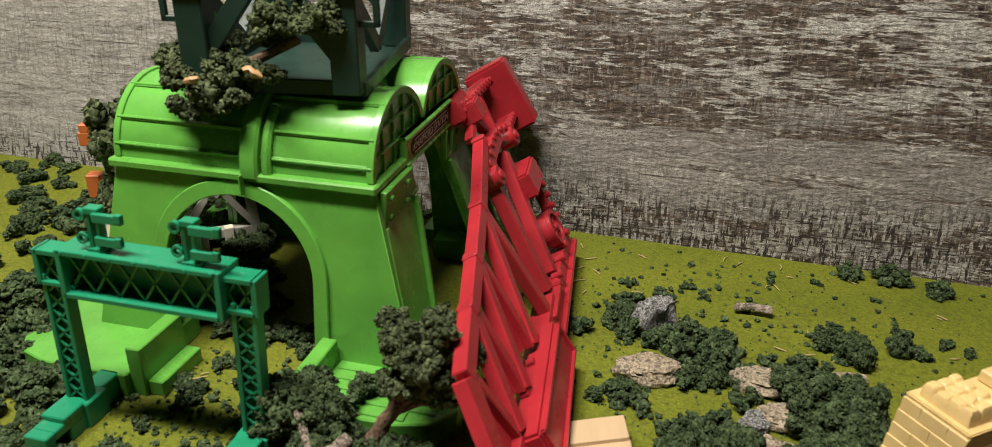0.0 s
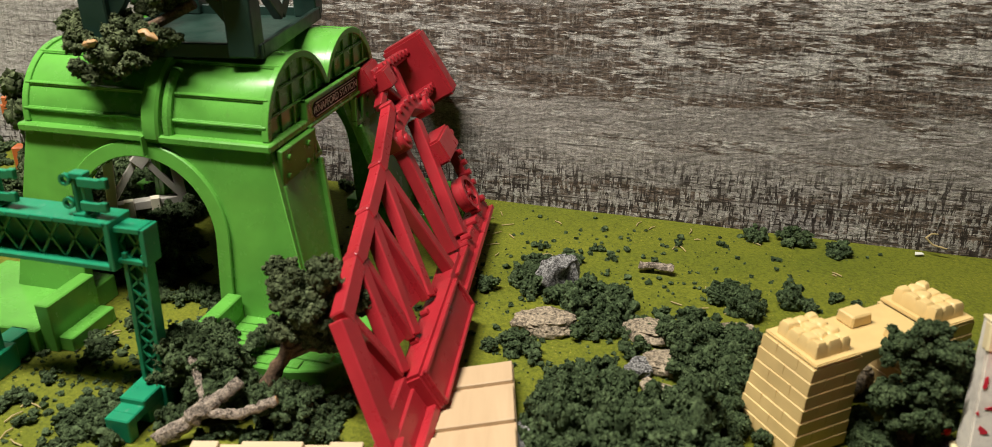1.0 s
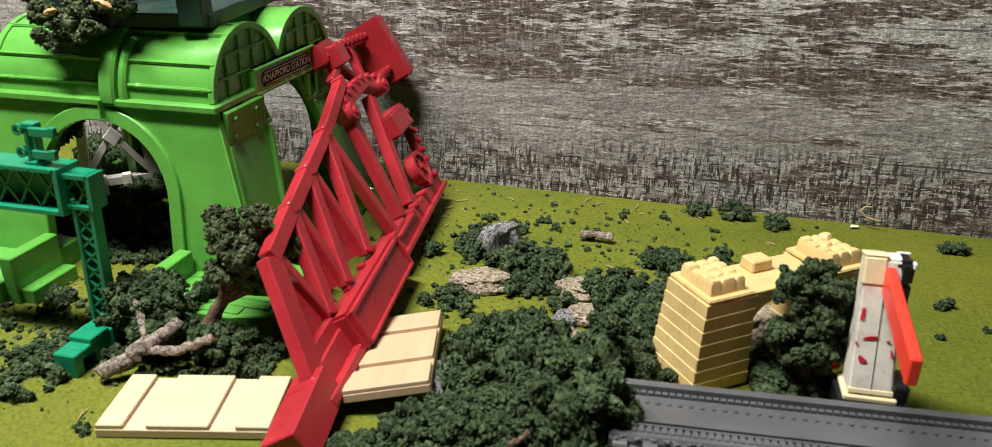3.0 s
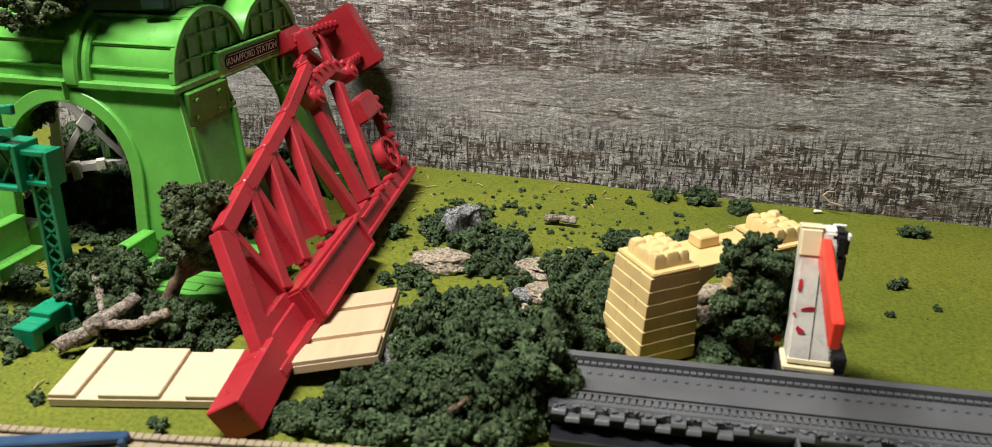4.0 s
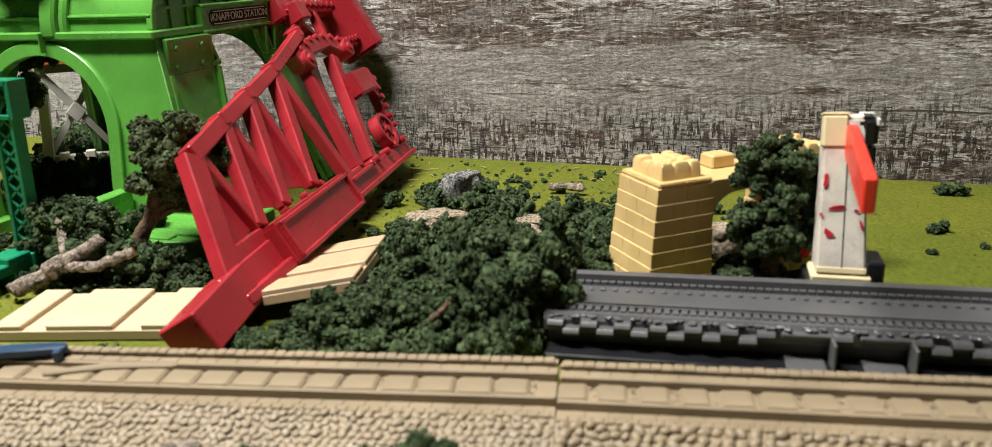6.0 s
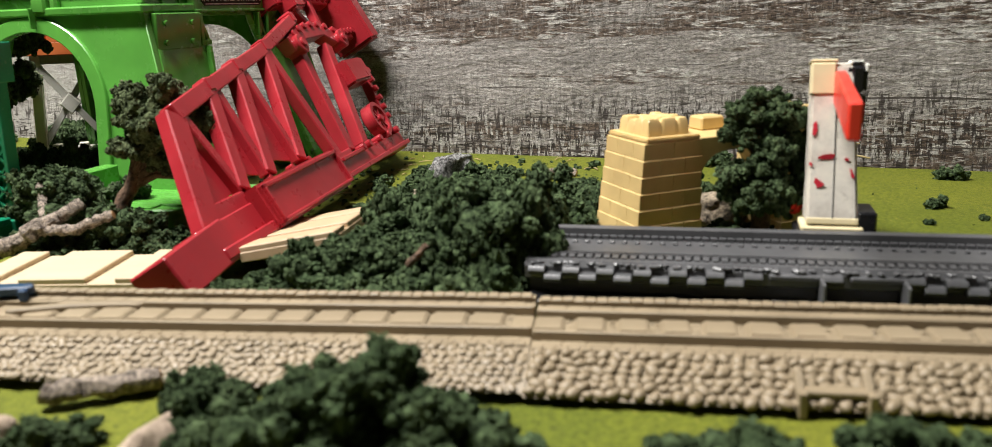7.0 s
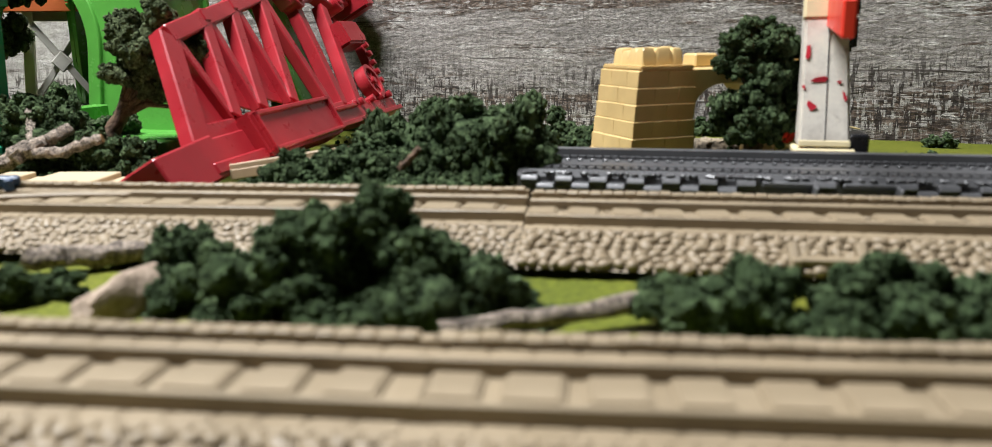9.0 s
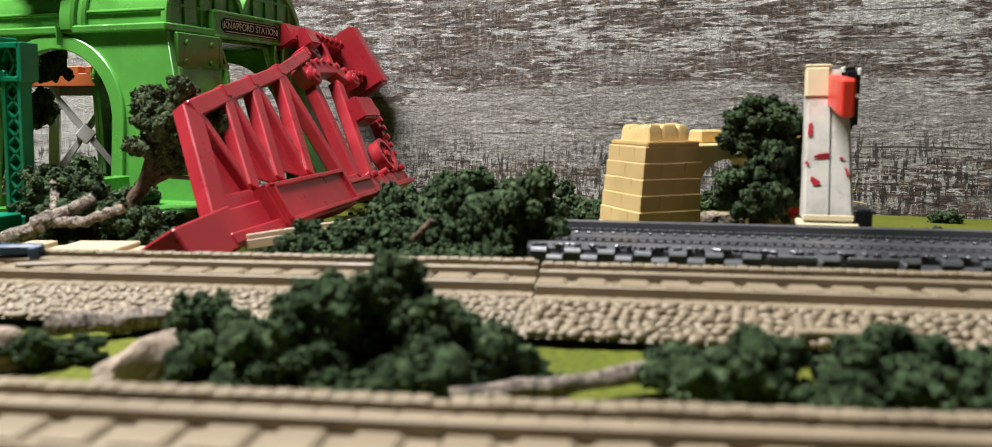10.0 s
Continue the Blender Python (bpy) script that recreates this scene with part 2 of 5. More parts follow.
rl.new(ramp(rn, rl, noise_node(rn, rl, coords(rn, rl), 3, 4), [(0.3, (0.085, 0.082, 0.078)), (0.7, (0.11, 0.106, 0.10))]), rp.inputs["Base Color"])
rp.inputs["Roughness"].default_value = 0.9


# ---- mesh helpers ----
def join(bm, sub, m=None):
    vs = [bm.verts.new(m @ v.co if m else v.co) for v in sub.verts]
    sub.verts.index_update()
    for f in sub.faces:
        bm.faces.new([vs[v.index] for v in f.verts])
    sub.free()
    return bm


def block(sx, sy, sz, bev=0.0005, top=(1, 1), seg=1):
    """A box with its base's middle at the origin; top: the top face's scale in x and y."""
    b = bmesh.new()
    p = []
    for z, kx, ky in ((0, 1, 1), (sz, top[0], top[1])):
        p += [b.verts.new((x * sx / 2 * kx, y * sy / 2 * ky, z)) for x, y in ((-1, -1), (1, -1), (1, 1), (-1, 1))]
    for q in ((3, 2, 1, 0), (4, 5, 6, 7), (0, 1, 5, 4), (1, 2, 6, 5), (2, 3, 7, 6), (3, 0, 4, 7)):
        b.faces.new([p[i] for i in q])
    if bev:
        bmesh.ops.bevel(b, geom=b.edges[:], offset=bev, segments=seg, affect="EDGES", clamp_overlap=True)
    return b


def span(x0, x1, y0, y1, z0, z1, bev=0.0005, seg=1):
    b = block(x1 - x0, y1 - y0, z1 - z0, bev, seg=seg)
    bmesh.ops.translate(b, vec=((x0 + x1) / 2, (y0 + y1) / 2, z0), verts=b.verts)
    return b


def slab(poly, t0, t1, bev=0.0005, axis="y"):
    """A flat outline (a, b), extruded from t0 to t1 along the axis."""
    b = bmesh.new()
    put = {"y": lambda a, c, t: (a, t, c), "x": lambda a, c, t: (t, a, c), "z": lambda a, c, t: (a, c, t)}[axis]
    lo = [b.verts.new(put(a, c, t0)) for a, c in poly]
    hi = [b.verts.new(put(a, c, t1)) for a, c in poly]
    b.faces.new(lo)
    b.faces.new(hi[::-1])
    n = len(poly)
    for i in range(n):
        b.faces.new((lo[i], hi[i], hi[(i + 1) % n], lo[(i + 1) % n]))
    bmesh.ops.recalc_face_normals(b, faces=b.faces)
    if bev:
        edges = [e for e in b.edges if len(e.link_faces) == 2 and e.calc_face_angle(0) > 0.6]
        bmesh.ops.bevel(b, geom=edges, offset=bev, segments=1, affect="EDGES", clamp_overlap=True)
    return b


def beam(p, q, w, d, normal=(0, 0, 1), bev=0.0005):
    """A straight bar from p to q, w wide and d deep along the normal."""
    p, q, n = Vector(p), Vector(q), Vector(normal).normalized()
    a = (q - p).normalized()
    s = n.cross(a).normalized()
    n = a.cross(s)
    b = block(w, d, (q - p).length, bev)
    m = Matrix((s, n, a)).transposed().to_4x4()
    m.translation = p
    bmesh.ops.transform(b, matrix=m, verts=b.verts)
    return b


def tube(pts, radii, n=8, wobble=0.0, rng=random):
    b = bmesh.new()
    pts = [Vector(p) for p in pts]
    rings = []
    for i, p in enumerate(pts):
        a = (pts[min(i + 1, len(pts) - 1)] - pts[max(i - 1, 0)]).normalized()
        s = a.orthogonal().normalized() if i == 0 else (s - a * s.dot(a)).normalized()
        t = a.cross(s)
        rings.append([b.verts.new(p + (s * math.cos(k * math.tau / n) + t * math.sin(k * math.tau / n)) * radii[i] * (1 + rng.uniform(-wobble, wobble))) for k in range(n)])
    for r0, r1 in zip(rings, rings[1:]):
        for k in range(n):
            b.faces.new((r0[k], r0[(k + 1) % n], r1[(k + 1) % n], r1[k]))
    b.faces.new(rings[0][::-1])
    b.faces.new(rings[-1])
    return b


def ring_band(r0, r1, y0, y1, n=28):
    """A closed flat ring about the y axis, from radius r0 to r1 and from y0 to y1."""
    b = bmesh.new()
    loops = [[b.verts.new((r * math.cos(k * math.tau / n), y, r * math.sin(k * math.tau / n))) for k in range(n)] for r, y in ((r0, y0), (r1, y0), (r1, y1), (r0, y1))]
    for i in range(4):
        p, q = loops[i], loops[(i + 1) % 4]
        for k in range(n):
            b.faces.new((p[k], p[(k + 1) % n], q[(k + 1) % n], q[k]))
    bmesh.ops.recalc_face_normals(b, faces=b.faces)
    return b


def disc(r, h, n=20, bev=0.0004):
    b = bmesh.new()
    bmesh.ops.create_cone(b, cap_ends=True, segments=n, radius1=r, radius2=r, depth=h)
    if bev:
        bmesh.ops.bevel(b, geom=[e for e in b.edges if e.calc_face_angle(0) > 1], offset=bev, segments=1, affect="EDGES")
    return b


def mesh_of(name, bm, mat, angle=32):
    me = bpy.data.meshes.new(name)
    bm.to_mesh(me)
    bm.free()
    me.materials.append(mat)
    me.polygons.foreach_set("use_smooth", [True] * len(me.polygons))
    me.set_sharp_from_angle(angle=radians(angle))
    return me


def part(name, bm, mat, parent, label="", m=None):
    ob = new(name, mesh_of(name, bm, mat))
    ob.parent = parent
    if m:
        ob.matrix_basis = m
    return tagged(ob, label)


def thing(name, m, label, category, group="", kind=""):
    ob = new(name)
    ob.empty_display_size = 0.02
    ob.matrix_basis = m
    return tagged(ob, label, category, group, kind)


def solid(name, bm, mat, m, label, category, group="", kind=""):
    ob = new(name, mesh_of(name, bm, mat))
    ob.matrix_basis = m
    return tagged(ob, label, category, group, kind)


def gather(*subs):
    b = bmesh.new()
    for s in subs:
        join(b, s)
    return b


# ---- the setting ----
def ground_height(x, y):
    k = min(1.0, max(0.0, (y - 0.30) / 0.45))
    return -k * (0.0035 + 0.016 * max(-1.0, min(0.6, x + 0.05)))


def build_ground():
    b = bmesh.new()
    nx, ny = 120, 84
    grid = [[b.verts.new((x, y, ground_height(x, y) + 0.0007 * noise.noise((x * 30, y * 30, 3)))) for x in np.linspace(-1.3, 1.1, nx)] for y in np.linspace(-0.62, 0.765, ny)]
    for r0, r1 in zip(grid, grid[1:]):
        for i in range(nx - 1):
            b.faces.new((r0[i], r0[i + 1], r1[i + 1], r1[i]))
    ob = solid("ground", b, GROUND, Matrix(), "olive green painted board with flock and dark crumbs", "ground", kind="structure")
    base = solid("table_board", span(-1.3, 1.1, -0.62, 0.765, -0.06, -0.022, 0.001), WOOD2, Matrix(), "plain wooden board under the green ground sheet", "board", kind="structure")
    return ob, base


def build_backdrop():
    b = block(2.6, 0.02, 0.95, 0.0008)
    ob = solid("wall_north", b, PRINT, pose(-0.1, 0.762, -0.022, -8.0, 0, 0), "backdrop board printed like weathered grey and brown painted wood", "backdrop", kind="structure")
    return ob


def build_room():
    walls = (("wall_south", (4.4, 0.1, 2.3), (0, -1.75, -0.05)), ("wall_east", (0.1, 4.4, 2.3), (2.2, 0.4, -0.05)), ("wall_west", (0.1, 4.4, 2.3), (-2.2, 0.4, -0.05)), ("wall_back", (4.4, 0.1, 2.3), (0, 2.55, -0.05)))
    for name, size, at in walls:
        solid(name, block(*size, 0), ROOM, pose(*at), "plain plaster room wall", "wall", kind="structure")
    solid("ceiling", block(4.4, 4.4, 0.1, 0), ROOM, pose(0, 0.4, 2.25), "plain plaster ceiling", "ceiling", kind="structure")
    solid("floor", block(4.5, 4.5, 0.1, 0), FLOOR, pose(0, 0.4, -0.16), "plain dark wooden floor under the diorama board", "floor", kind="structure")


build_ground()
build_backdrop()
build_room()


# ---- green station ----
def arch_outline(wb, wt, h, r, spring, cx=0.0, n=22):
    """An upright wall outline, wb wide at its foot and wt at the top, with an arched opening."""
    pts = [(-wb, 0), (-wt, h), (wt, h), (wb, 0), (cx + r, 0)]
    pts += [(cx + r * math.cos(a), spring + r * math.sin(a)) for a in np.linspace(0, math.pi, n)]
    return pts + [(cx - r, 0)]


def lean(b, k, h):
    for v in b.verts:
        v.co.y -= k * (h - v.co.z) / h
    return b


def build_station():
    st = thing("toy_station", pose(-0.272, 0.572, 0), "bright green plastic toy station with arched openings and a vaulted roof", "toy station")
    H = 0.146
    for name, turn, half, depth, label in (("front_wall", 0, 0.097, 0.102, ""), ("back_wall", 180, 0.097, 0.102, "")):
        b = lean(slab(arch_outline(0.131, 0.0975, H, 0.057, 0.0765, -0.004), 0, 0.006, 0.0006), 0.018, H)
        bmesh.ops.translate(b, vec=(0, -depth, 0), verts=b.verts)
        part(name, b, GREEN, st, label, pose(0, 0, 0, 0, 0, turn))
        ring = [(-0.004 + 0.068 * math.cos(a), 0.0765 + 0.068 * math.sin(a)) for a in np.linspace(0, math.pi, 26)]
        ring = [(0.064, 0.03)] + ring + [(-0.072, 0.03), (-0.061, 0.03)]
        ring += [(-0.004 - 0.057 * math.cos(a), 0.0765 + 0.057 * math.sin(a)) for a in np.linspace(0, math.pi, 26)] + [(0.053, 0.03)]
        rb = lean(slab(ring, -0.003, 0.001, 0.0007), 0.018, H)
        bmesh.ops.translate(rb, vec=(0, -depth, 0), verts=rb.verts)
        part("arch_ring", rb, GREEN, st, "raised moulded arch border", pose(0, 0, 0, 0, 0, turn))
    for turn in (90, -90):
        side = [(-0.118, 0), (-0.1, H), (0.1, H), (0.118, 0), (0.068, 0), (0.036, 0.122), (0.033, 0.141), (-0.033, 0.141), (-0.036, 0.122), (-0.068, 0)]
        b = lean(slab(side, 0, 0.006, 0.0006), 0.034, H)
        bmesh.ops.translate(b, vec=(0, -0.0945, 0), verts=b.verts)
        part("side_wall", b, GREEN, st, "", pose(0, 0, 0, 0, 0, turn))
        for s in (-1, 1):
            for e0, e1 in (((s * 0.113, 0.02), (s * 0.0975, 0.118)), ((s * 0.064, 0.02), (s * 0.039, 0.118))):
                y0, y1 = -0.0945 - 0.034 * (H - e0[1]) / H - 0.001, -0.0945 - 0.034 * (H - e1[1]) / H - 0.001
                part("leg_rib", beam((e0[0], y0, e0[1]), (e1[0], y1, e1[1]), 0.004, 0.005, (0, 1, 0)), GREEN, st, "", pose(0, 0, 0, 0, 0, turn))
            pl = block(0.05, 0.005, 0.026, 0.0006)
            plate = part("rivet_plate", pl, GREEN, st, "small plate with four rivets", pose(0, 0, 0, 0, 0, turn) @ pose(s * 0.072, -0.0995, 0.118, 5, 0, 0))
            for dx in (-0.016, 0.014):
                for dz in (0.005, 0.019):
                    part("rivet", disc(0.0022, 0.003, 10), GREEN, plate, "", pose(dx, -0.003, dz, 90, 0, 0))
            br = part("bracket", gather(span(-0.006, 0.006, -0.006, -0.001, 0, 0.004), span(-0.006, -0.002, -0.006, -0.001, 0.004, 0.024), beam((0.004, -0.0035, 0.003), (-0.004, -0.0035, 0.02), 0.003, 0.004, (0, 1, 0))), GREEN, st, "", pose(0, 0, 0, 0, 0, turn) @ pose(s * 0.040, -0.0965, 0.119))
    # ledge round the top of the walls
    ledge = [(-0.1005, -0.1065), (0.1005, -0.1065), (0.1005, 0.1065), (-0.1005, 0.1065)]
    part("ledge", slab(ledge, 0.1445, 0.1505, 0.0012, "z"), GREEN, st)
    # two vaults side by side
    cs, rs, z0 = (-0.0505, 0.0405), (0.0495, 0.0475), 0.150
    r = rs[0]
    ends = (math.acos(0.0463 / rs[0]), math.acos(0.0447 / rs[1]))
    def vault():
        p = [(cs[0] - rs[0] * math.cos(a), z0 + rs[0] * math.sin(a)) for a in np.linspace(0, math.pi - ends[0], 22)]
        return p + [(cs[1] + rs[1] * math.cos(a), z0 + rs[1] * math.sin(a)) for a in np.linspace(math.pi - ends[1], 0, 22)][1:]
    part("roof", slab(vault(), -0.094, 0.094, 0, "x"), GREEN, st, "double vaulted green roof")
    # the flat middle between the vaults, which carries the tower; its ends slope to the valley
    mid = bmesh.new()
    foot = [mid.verts.new(p) for p in ((-0.082, cs[0], 0.155), (0.082, cs[0], 0.155), (0.082, cs[1], 0.155), (-0.082, cs[1], 0.155))]
    deck = [mid.verts.new(p) for p in ((-0.058, cs[0] + 0.006, 0.1982), (0.058, cs[0] + 0.006, 0.1982), (0.058, cs[1] - 0.006, 0.1982), (-0.058, cs[1] - 0.006, 0.1982))]
    mid.faces.new(foot[::-1])
    mid.faces.new(deck)
    for i in range(4):
        mid.faces.new((foot[i], foot[(i + 1) % 4], deck[(i + 1) % 4], deck[i]))
    bmesh.ops.bevel(mid, geom=mid.edges[:], offset=0.0008, segments=1, affect="EDGES")
    part("roof_middle", mid, GREEN, st, "flat green deck between the two vaults")
    for cy, sg, rr in ((cs[0], -1, rs[0]), (cs[1], 1, rs[1])):
        for deg in (12, 33, 64):
            a = radians(deg)
            m = pose(0, cy + sg * rr * math.cos(a), z0 + rr * math.sin(a), sg * (deg - 90) * 1.0, 0, 0)
            rib = gather(block(0.192, 0.0034, 0.0012, 0.0004), block(0.192, 0.0016, 0.0021, 0.0004))
            part("roof_rib", rib, GREEN, st, "", m)
    for sx in (-1, 1):
        # rim of each gable as a bent strip
        for c, r, a0 in zip(cs, rs, ends):
            arc = [a for a in (np.linspace(0.02, math.pi - a0, 24) if c < 0 else np.linspace(a0, math.pi - 0.02, 24))]
            strip = [(c - (r + 0.0016) * math.cos(a), z0 + (r + 0.0016) * math.sin(a)) for a in arc] + [(c - (r - 0.0035) * math.cos(a), z0 + (r - 0.0035) * math.sin(a)) for a in arc[::-1]]
            part("gable_rim", slab(strip, sx * 0.0925, sx * 0.0975, 0.0004, "x"), GREEN, st)
            for dy in (-0.027, -0.008, 0.011, 0.030):
                top = z0 + math.sqrt(max(0.0001, (r - 0.003) ** 2 - dy * dy))
                part("gable_rib", span(sx * 0.0945 - 0.0016, sx * 0.0945 + 0.0016, c + dy - 0.0006, c + dy + 0.0006, z0, top, 0.0003), GREEN, st)
            for z in (0.165, 0.1815):
                w = math.sqrt((r - 0.003) ** 2 - (z - z0) ** 2) - 0.002
                part("gable_rib", span(sx * 0.0945 - 0.0022, sx * 0.0945 + 0.0022, c - w, c + w, z - 0.0011, z + 0.0011, 0.0009, 2), GREEN, st)
        board = part("sign_board", gather(span(sx * 0.0965 - 0.004, sx * 0.0965 + 0.0042, -0.049, 0.0495, 0.1435, 0.1655, 0.0008), span(sx * 0.0965 - 0.002, sx * 0.0965 + 0.0062, -0.049, 0.0495, 0.1625, 0.1655, 0.0008), span(sx * 0.0965 - 0.002, sx * 0.0965 + 0.0056, -0.049, 0.0495, 0.1435, 0.1462, 0.0008)), GREEN, st, "moulded green board that carries the nameplate")
        if sx > 0:
            plate = part("nameplate", slab([(-0.036, 0.1485), (-0.040, 0.152), (-0.040, 0.157), (-0.036, 0.1605), (0.039, 0.1605), (0.043, 0.157), (0.043, 0.152), (0.039, 0.1485)], 0.1006, 0.1012, 0, "x"), PLATE, board, "black nameplate with pale lettering and border")
            for x0, x1, za, zb in ((-0.035, 0.038, 0.1495, 0.1501), (-0.035, 0.038, 0.1588, 0.1594), (-0.0387, -0.0381, 0.152, 0.157), (0.0411, 0.0417, 0.152, 0.157)):
                part("border_line", span(0.1012, 0.1015, x0, x1, za, zb, 0), WHITE, board)
            cu = bpy.data.curves.new("lettering", "FONT")
            cu.body, cu.size, cu.align_x, cu.align_y, cu.extrude = "KNAPFORD STATION", 0.0082, "CENTER", "CENTER", 0.0001
            tmp = bpy.data.objects.new("tmp", cu)
            scene.collection.objects.link(tmp)
            bpy.context.view_layer.update()
            me = bpy.data.meshes.new_from_object(tmp.evaluated_get(bpy.context.evaluated_depsgraph_get()))
            bpy.data.objects.remove(tmp)
            me.materials.clear()
            me.materials.append(WHITE)
            tx = new("lettering", me)
            tx.parent = board
            tx.matrix_basis = pose(0.1016, 0.0015, 0.1545, 90, 0, 90) @ Matrix.Diagonal((0.98, 1, 1, 1))
            tagged(tx, "pale letters on the nameplate")
    # clip that wraps over the front vault
    r = rs[0]
    for x, w, h, a1, out in ((0.010, 0.0135, 0.0075, 64, ""), (0.0215, 0.0070, 0.0050, 53, "")):
        arc = np.radians(np.linspace(-4, a1, 16))
        strip = [(cs[0] - (r + h) * math.cos(a), z0 + (r + h) * math.sin(a)) for a in arc] + [(cs[0] - (r - 0.001) * math.cos(a), z0 + (r - 0.001) * math.sin(a)) for a in arc[::-1]]
        part("roof_clip", slab(strip, x - w / 2, x + w / 2, 0.0018, "x"), GREEN, st)
    part("clip_seam", span(0.0045, 0.0055, -0.111, -0.104, 0.136, 0.15, 0), GREEN, st)
    # feet: low kerbs and planked platforms
    for sx in (-1, 1):
        for sy in (-1, 1):
            m = Matrix.Diagonal((1, -sy, 1, 1))
            kx = 0.0648 if sx > 0 else -0.0590
            p1 = bmesh.new()
            join(p1, span(kx - 0.0057, kx + 0.0057, -0.167, -0.118, 0.0, 0.0385, 0.0008))
            join(p1, span(kx - sx * 0.0115 - 0.006, kx - sx * 0.0115 + 0.006, -0.164, -0.118, 0.0, 0.012, 0.0008))
            bmesh.ops.transform(p1, matrix=m, verts=p1.verts)
            if sy > 0:
                bmesh.ops.reverse_faces(p1, faces=p1.faces)
            part("foot_kerb", p1, GREEN, st)
            x0, x1 = sorted((kx + sx * 0.0055, sx * 0.167))
            xo = sx * 0.167
            cor = [(kx + sx * 0.005, -0.172), (xo - sx * 0.035, -0.172), (xo - sx * 0.012, -0.165), (xo, -0.15), (xo, -0.085), (kx + sx * 0.005, -0.085)]
            p2 = slab(cor, 0.0, 0.0195, 0.001, "z")
            bmesh.ops.recalc_face_normals(p2, faces=p2.faces)
            bmesh.ops.transform(p2, matrix=m, verts=p2.verts)
            if sy > 0:
                bmesh.ops.reverse_faces(p2, faces=p2.faces)
            plat = part("platform", p2, GREEN, st)
            for k in range(5 if sx > 0 else 0):
                yy = -0.168 + k * 0.0105
                inset = 0.03 if k == 0 else (0.012 if k == 1 else 0.002)
                a, c = sorted((kx + sx * 0.007, xo - sx * inset))
                q = span(a, c, yy, yy + 0.0096, 0.0192, 0.0208, 0.0004)
                bmesh.ops.transform(q, matrix=m, verts=q.verts)
                if sy > 0:
                    bmesh.ops.reverse_faces(q, faces=q.faces)
                part("platform_plank", q, GREEN, plat)
    return st


build_station()


def build_crane_tower():
    c = thing("crane_tower", pose(-0.260, 0.5625, 0.199, 0, 0, 8.5), "dark green plastic lattice crane tower standing on the station roof", "toy crane")
    hx, hy = 0.050, 0.070
    part("tray_floor", span(-hx - 0.008, hx + 0.008, -hy + 0.003, hy - 0.004, 0.0, 0.003), DKGREEN, c, "dark grey-green tray floor")
    for x0, x1, y0, y1 in ((-hx - 0.011, hx + 0.011, -hy - 0.0005, -hy + 0.0035), (-hx - 0.011, hx + 0.011, hy - 0.004, hy), (hx + 0.007, hx + 0.011, -hy + 0.004, hy - 0.0045), (-hx - 0.011, -hx - 0.007, -hy + 0.004, hy - 0.0045)):
        part("tray_side", span(x0, x1, y0, y1, 0.0, 0.0105, 0.0008), DKGREEN, c)
    for sx in (-1, 1):
        for sy in (-1, 1):
            part("leg", gather(block(0.019, 0.019, 0.17, 0.001), span(-0.0115, 0.0115, -0.0115, 0.0115, 0.062, 0.068)), DKGREEN, c, "", pose(sx * hx, sy * hy, 0.003))
            part("grab_loop", gather(span(0.0, 0.013, -0.002, 0.002, 0.0, 0.004), span(0.009, 0.013, -0.002, 0.002, 0.0, 0.05)), DKGREEN, c, "", pose(sx * hx + (0.0095 if sx > 0 else -0.0095), sy * hy, 0.046, 0, 0, 0 if sx > 0 else 180))
    for sy in (-1, 1):
        y = sy * hy
        for sx in (-1, 1):
            part("brace", beam((sx * hx, y, 0.02), (0.0, y, 0.085), 0.012, 0.008, (0, 1, 0)), DKGREEN, c)
        part("brace_plate", span(-0.012, 0.012, y - 0.006, y + 0.006, 0.078, 0.096, 0.001), DKGREEN, c)
    for sx in (-1, 1):
        for sy in (-1, 1):
            part("brace", beam((sx * hx, sy * hy, 0.075), (sx * hx, 0.0, 0.018), 0.011, 0.007, (1, 0, 0)), DKGREEN, c)
    return c


build_crane_tower()


